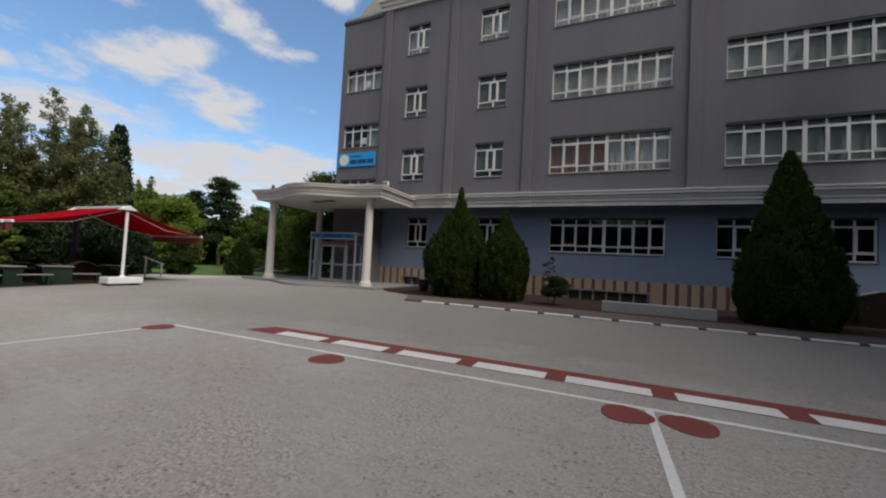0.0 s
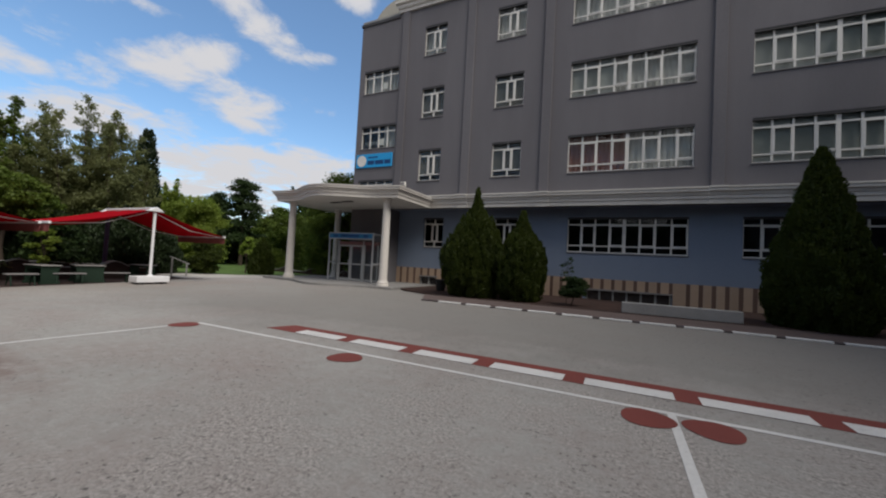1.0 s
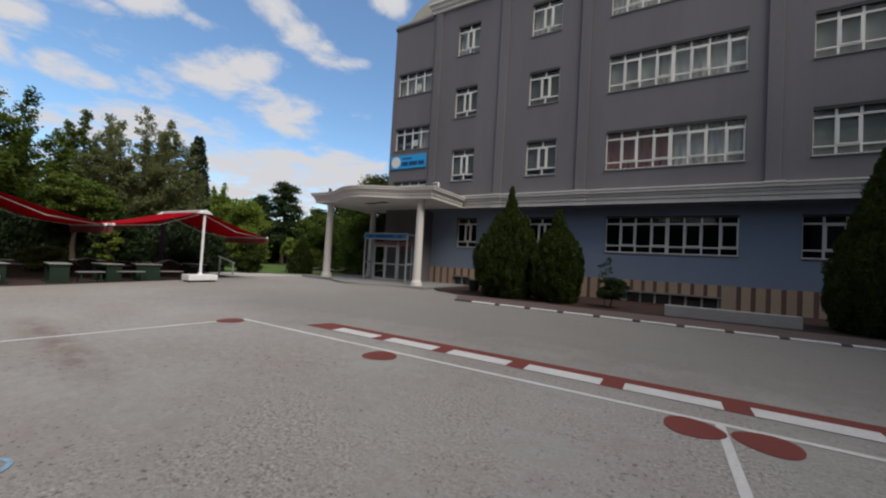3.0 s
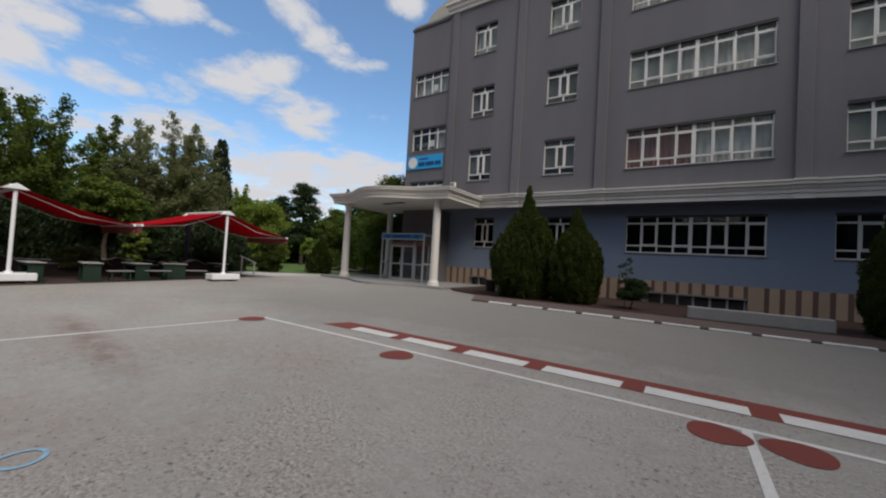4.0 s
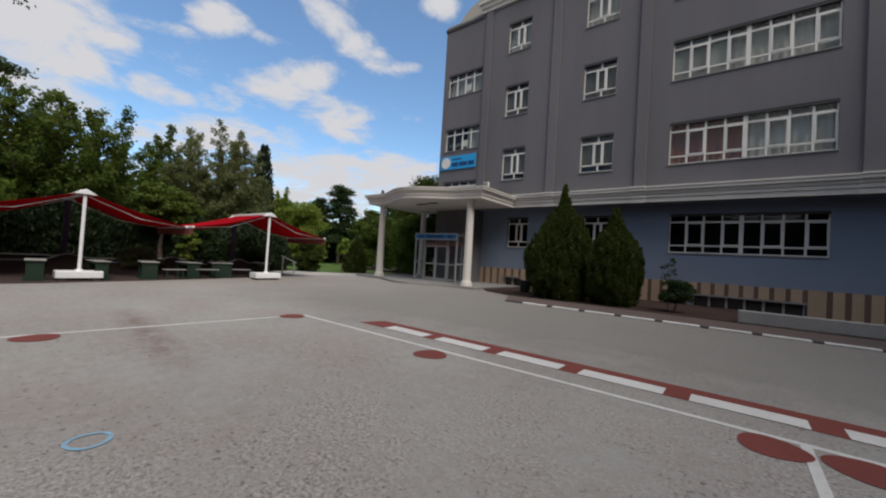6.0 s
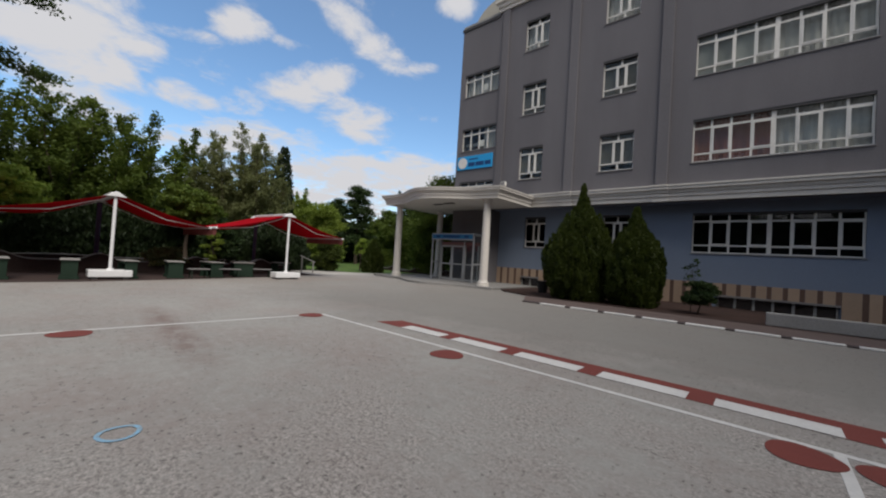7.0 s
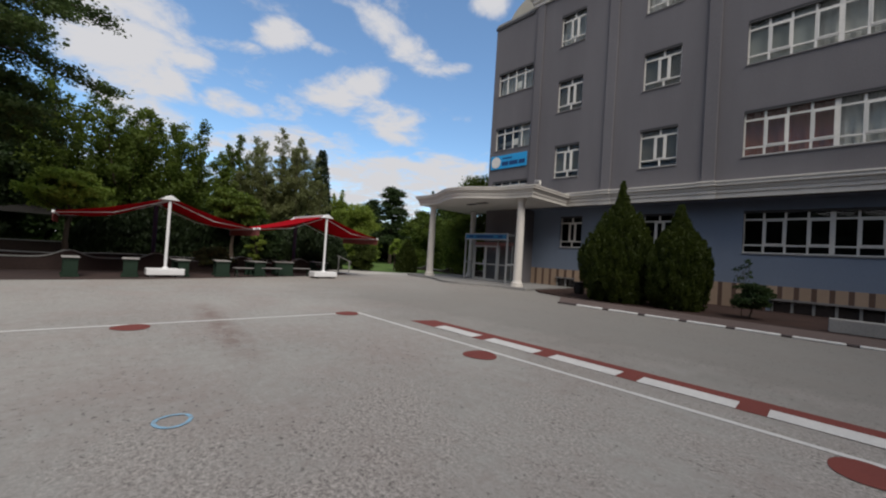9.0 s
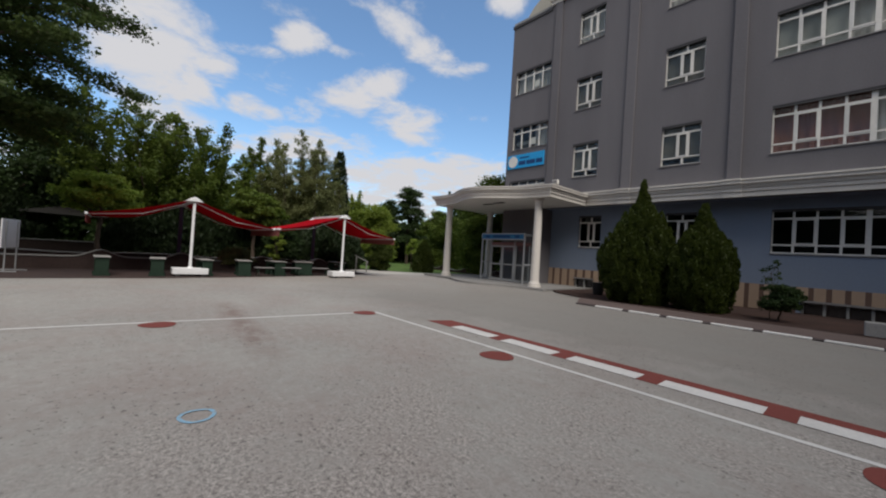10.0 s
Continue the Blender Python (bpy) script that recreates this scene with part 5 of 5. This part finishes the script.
# park trees, from the far end of the terrace round to the canopy
T = [
    ("tree", "dark leafy park tree", 97, 29, 8.2, 3.2, 1.6, L_DARK, 0.12, 26000, 90, 1.0, 0.2, 1.0, 0),
    ("tree", "light green leafy tree", 62.2, 36, 6.6, 1.9, 0.8, L_LIGHT, 0.105, 16000, 60, 1.0, 0.14, 1.0, 2),
    ("tree", "light green leafy tree", 58.8, 32, 5.0, 1.9, 0.6, L_LIGHT, 0.10, 16000, 55, 1.0, 0.13, 1.0, 0),
    ("tree", "green leafy tree beyond the canopy", 49.8, 36, 5.4, 2.1, 0.5, L_MID, 0.14, 10000, 60, 1.0, 0.15, 1.0, 0),
    ("tree", "dark green tree behind the canopy", 45.3, 39, 8.7, 2.4, 0.8, L_DARK, 0.15, 12000, 70, 1.0, 0.2, 1.0, 2),
    ("tree", "dark green tree behind the canopy", 48.2, 33, 4.7, 2.0, 0.3, L_MID, 0.10, 16000, 55, 1.0, 0.15, 1.0, 0),
    ("tree", "dark green tree close behind the building corner", 42.6, 28, 6.0, 2.2, 0.3, L_MID, 0.095, 20000, 60, 1.0, 0.16, 1.0, 0),
    ("tree", "dark green tree beside the building corner", 40.9, 27, 7.2, 2.0, 0.3, L_MID, 0.095, 20000, 60, 1.0, 0.16, 1.0, 0),
    ("mulberry_tree", "dome-shaped light green mulberry tree", 75.5, 22.5, 4.0, 1.5, 2.3, L_MID, 0.085, 14000, 60, 0.8, 0.12, 0.55, 0),
    ("mulberry_tree", "dome-shaped yellow-green mulberry tree", 91.3, 21.0, 3.7, 1.35, 2.4, L_YELLOW, 0.085, 14000, 60, 0.8, 0.12, 0.55, 0),
    ("shrub", "rounded dark green garden shrub", 71.6, 22.5, 2.5, 1.15, 0.15, L_DARK, 0.09, 7000, 40, 1.0, 0.06, 1.0, 0),
    ("shrub", "rounded green garden shrub", 58.1, 25, 1.85, 0.95, 0.1, L_CYP, 0.06, 14000, 40, 1.0, 0.06, 1.0, 0),
    ("shrub", "small yellow-green shrub by the lawn", 53.4, 27, 2.3, 0.55, 1.2, L_YELLOW, 0.075, 2600, 14, 1.0, 0.05, 1.0, 0),
    ("shrub", "small bright variegated shrub under the trees", 72.6, 21.5, 1.9, 0.45, 0.5, L_LIGHT, 0.07, 1500, 14, 1.0, 0.05, 1.0, 0),
    ("shrub", "low spreading grey-green juniper", 77.5, 19.5, 1.0, 1.0, 0.15, L_OLIVE, 0.08, 4000, 30, 1.0, 0.05, 0.6, 0),
]
for nm, lb, az, d, h, r, base, m_, leaders, count in (
    ("tree", "leafy green park tree", 88.8, 27, 9.2, 3.2, 1.2, L_MID, 9, 34000),
    ("tree", "leafy green park tree", 84.6, 27, 8.3, 2.9, 1.0, L_MID, 8, 32000),
    ("tree", "green park tree with upright branches", 79.8, 28, 8.5, 2.2, 1.0, L_MID, 6, 22000),
    ("poplar_tree", "slender upright green tree", 75.4, 30, 8.7, 1.2, 1.0, L_MID, 3, 11000),
    ("tree", "grey-green tree with several upright tops", 73.4, 30, 8.1, 2.0, 1.0, L_OLIVE, 6, 30000),
    ("tree", "tall grey-green tree with several upright tops", 70.2, 30, 9.6, 2.1, 1.0, L_OLIVE, 7, 36000),
    ("tree", "grey-green tree with several upright tops", 67.2, 29, 8.4, 1.9, 1.0, L_OLIVE, 6, 30000)):
    x, y = at(az, d)
    leader_tree(nm, lb, x, y, h, r, base, m_, 0.078 if m_ is L_OLIVE else 0.095, leaders, count, 0.17)
for az, d, h, r, n_ in ((54.2, 42, 8.8, 2.1, 34), (57.2, 44, 7.3, 1.5, 22)):
    x, y = at(az, d)
    spray_tree("pine_tree", "dark open-crowned pine behind the lawn", x, y, h, r, 2.0, L_DARK, 0.13, n_, 420, 0.2, tuft=1.5)
for nm, lb, az, d, h, r, base, m_, lf, cnt, cl, sh, tr, fl, sp in T:
    x, y = at(az, d)
    broad_tree(nm, lb, x, y, h, r, base, m_, lf, cnt, cl, sh, tr, fl, sp)
x, y = at(64.9, 32)
plume_tree("cypress_tree", "tall slender dark cypress", x, y, 9.4, 1.25, [(0, 0.7), (0.1, 1.0), (0.35, 0.95), (0.5, 0.78), (0.65, 0.62), (0.78, 0.45), (0.9, 0.30), (1.0, 0.08)], 170, 90, L_YEW, 0.085, 2.2, z0=0.02)
x, y = at(51.5, 26)
cone_tree("clipped_thuja", "small clipped conical thuja by the lawn", x, y, 2.3, 0.85, L_CYP, 0.08, 7000, 0.02, 1.5)
x, y = at(66.3, 23)
cone_tree("clipped_thuja", "dark clipped thuja behind the awning", x, y, 3.2, 1.5, L_YEW, 0.09, 11000, 0.02, 1.8)
# shrubs added to fill the shaded band behind the terrace with dark leaves
for az, d, h, r in ((81.0, 24, 3.0, 1.5), (84.6, 23.5, 3.2, 1.6), (88.0, 23.5, 2.9, 1.4), (78.0, 24.5, 2.9, 1.4), (74.8, 24, 2.8, 1.4), (71.6, 25.5, 2.9, 1.4), (69.0, 25, 3.0, 1.5), (63.4, 25, 3.0, 1.3), (98.5, 27, 3.4, 2.0)):
    x, y = at(az, d)
    cone_tree("yew_shrub", "large rounded evergreen shrub added to darken the band behind the awnings", x, y, h, r, L_YEW, 0.09, 11000, 0.02, 1.9, belly=0.3)


def woods(name, label, spots, material, leaf, per):
    """A far belt of trees as one mass of leaves."""
    P = []
    for x, y, h, r in spots:
        for _ in range(16):
            c = np.array([x + RNG.uniform(-r, r), y + RNG.uniform(-r, r), h * RNG.uniform(0.0, 0.92)])
            g = RNG.normal(size=(per // 16, 3))
            g /= np.linalg.norm(g, axis=1)[:, None]
            P.append(c + g * r * RNG.uniform(0.3, 0.62, size=(per // 16, 1)))
    P = np.concatenate(P)
    P[:, 2] = np.abs(P[:, 2])
    return tagged(new(name, leaves_mesh(name, P, leaf, material)), label, "woods", kind="stuff")


belt = []
for az in np.arange(36, 112, 2.0):
    d = 46 + RNG.uniform(-3, 6)
    belt.append((*at(az, d), RNG.uniform(4.0, 5.2) if az < 64 else RNG.uniform(5.5, 7.5), 2.4))
woods("far_woods", "distant belt of green trees behind the park", belt, L_DARK, 0.36, 1900)
# unseen trees added behind the camera so low panes reflect dark
belt = []
for az in np.arange(114, 330, 4.0):
    belt.append((*at(az, 31 + RNG.uniform(-3, 4)), RNG.uniform(8.5, 10.5), 3.0))
woods("unseen_woods", "unseen belt of tall trees added to darken the window reflections", belt, L_DARK, 0.8, 1300)


# ---- small things by the entrance and the bed ----
M_BLACK = mat("black_plastic", (0.015, 0.015, 0.016), 0.5)
bin_ = thing("waste_bin", "black round bin beside the thuja", "bin", at=(-7.55, 15.6, 0.055))
part("tub", lathe([(0.20, 0), (0.25, 0.42), (0.27, 0.44), (0.27, 0.48), (0.24, 0.48), (0.22, 0.40)], 24), M_BLACK, bin_)
part("rim", lathe([(0.245, 0.482), (0.285, 0.484), (0.285, 0.52), (0.245, 0.52)], 24), M_BLACK, bin_)
flood = thing("floodlight", "small white floodlight on top of the canopy", "lamp", at=(-9.75, 15.35, Z1 + 0.50))
part("bracket", boxes((-0.02, -0.02, 0.0, 0.02, 0.02, 0.22), (-0.16, -0.015, 0.20, 0.16, 0.015, 0.23)), M_PVC, flood)
part("lamp_head", boxes((-0.14, -0.10, 0.23, 0.14, 0.05, 0.42), bevel=0.02), M_PVC, flood)
part("lens", boxes((-0.12, -0.106, 0.25, 0.12, -0.101, 0.40)), M_SILL, flood)
rail = thing("handrail", "pale slanting timber handrail by the garden steps", "handrail", at=(-19.4, 11.2, 0.02), turn=60)
for x, h in ((-0.6, 0.87), (0.0, 0.60)):
    part("post", boxes((x - 0.035, -0.035, 0, x + 0.035, 0.035, h)), M_CONC, rail)
bm = bmesh.new()
tube(bm, (-0.70, 0, 0.93), (0.10, 0, 0.57), 0.026, None, 8)
part("rail", bm, M_CONC, rail)

# dark low wall added where the wall foot lies in shadow
cover = thing("shadow_block", "dark low wall put in for the shadow, with a pale slanted coping", "low wall", at=(6.55, 16.0, 0.05), kind="structure")
bm = bmesh.new()
for y in (0.0, 0.22):
    bm.faces.new([bm.verts.new(q) for q in ((0, y, 0), (4.6, y, 0), (4.6, y, 1.30), (1.4, y, 1.12), (0.5, y, 0.82), (0, y, 0.78))][:: 1 if y == 0 else -1])
bm.verts.ensure_lookup_table()
for i in range(6):
    j = (i + 1) % 6
    bm.faces.new((bm.verts[j], bm.verts[i], bm.verts[i + 6], bm.verts[j + 6]))
part("shadow_body", bm, M_SOIL, cover)
bm = bmesh.new()
for x0, z0, x1, z1 in ((0.48, 0.826, 1.4, 1.126),):
    vs = [bm.verts.new(q) for q in ((x0, -0.03, z0), (x1, -0.03, z1), (x1, 0.25, z1), (x0, 0.25, z0), (x0, -0.03, z0 + 0.03), (x1, -0.03, z1 + 0.03), (x1, 0.25, z1 + 0.03), (x0, 0.25, z0 + 0.03))]
    for f in ((3, 2, 1, 0), (4, 5, 6, 7), (0, 1, 5, 4), (1, 2, 6, 5), (2, 3, 7, 6), (3, 0, 4, 7)):
        bm.faces.new([vs[i] for i in f])
part("coping", bm, M_CONC, cover, "pale slanted coping")

# ---- pieces of the setting ----
kerb = thing("kerb", "white painted kerb with short dark joints", "kerb", kind="structure")
KW = data_of("kerb_stone", boxes((0, 0, 0, 0.832, 0.14, 0.047), bevel=0.012), M_KERB_W)
KD = data_of("kerb_joint", boxes((0, 0, 0, 0.179, 0.14, 0.045), bevel=0.012), M_KERB_D)
for i in range(24):
    x = -5.64 + 1.017 * i
    a = part("kerb_stone", KW, None, kerb)
    a.location = (x, 11.50, 0)
    b = part("kerb_joint", KD, None, kerb)
    b.location = (x + 0.835, 11.50, 0)
a = part("kerb_stone", data_of("kerb_end", boxes((-6.30, 11.50, 0, -5.645, 11.64, 0.045), bevel=0.012), M_KERB_D), None, kerb)
cladding = thing("plinth_cladding", "beige and brown striped cladding along the wall foot", "cladding", kind="structure")
def panel_data(w, h, m_):
    return data_of("cladding_panel", boxes((0, -0.028, 0, w, -0.002, h), bevel=0.004), m_)
PAN = {}
def lay(x0, x1, material, key):
    low_ = 0.04
    for a, b, zt in ((-1.56, 1.93, 0.535), (-10.41, -9.27, 0.585)):
        if a < (x0 + x1) / 2 < b:
            low_ = zt
    k = (key, round(x1 - x0, 3), low_)
    if k not in PAN:
        PAN[k] = panel_data(x1 - x0 - 0.004, 1.0 - low_, material)
    p = part("cladding_panel", PAN[k], None, cladding)
    p.location = (x0 + 0.002, YG, low_)
lay(-11.99, -11.74, M_PANEL_A, "a")
STEP = 0.4513
for i in range(31):
    x = -11.74 + STEP * i
    lay(x, x + 0.14, M_PANEL_B, "b")
    lay(x + 0.14, x + STEP if i < 30 else 2.42, M_PANEL_A, "a")
for i in range(9):
    x = 2.42 + 0.447 * i
    lay(x, x + 0.15, M_PANEL_B, "b")
    lay(x + 0.15, x + 0.447, M_PANEL_A, "a")
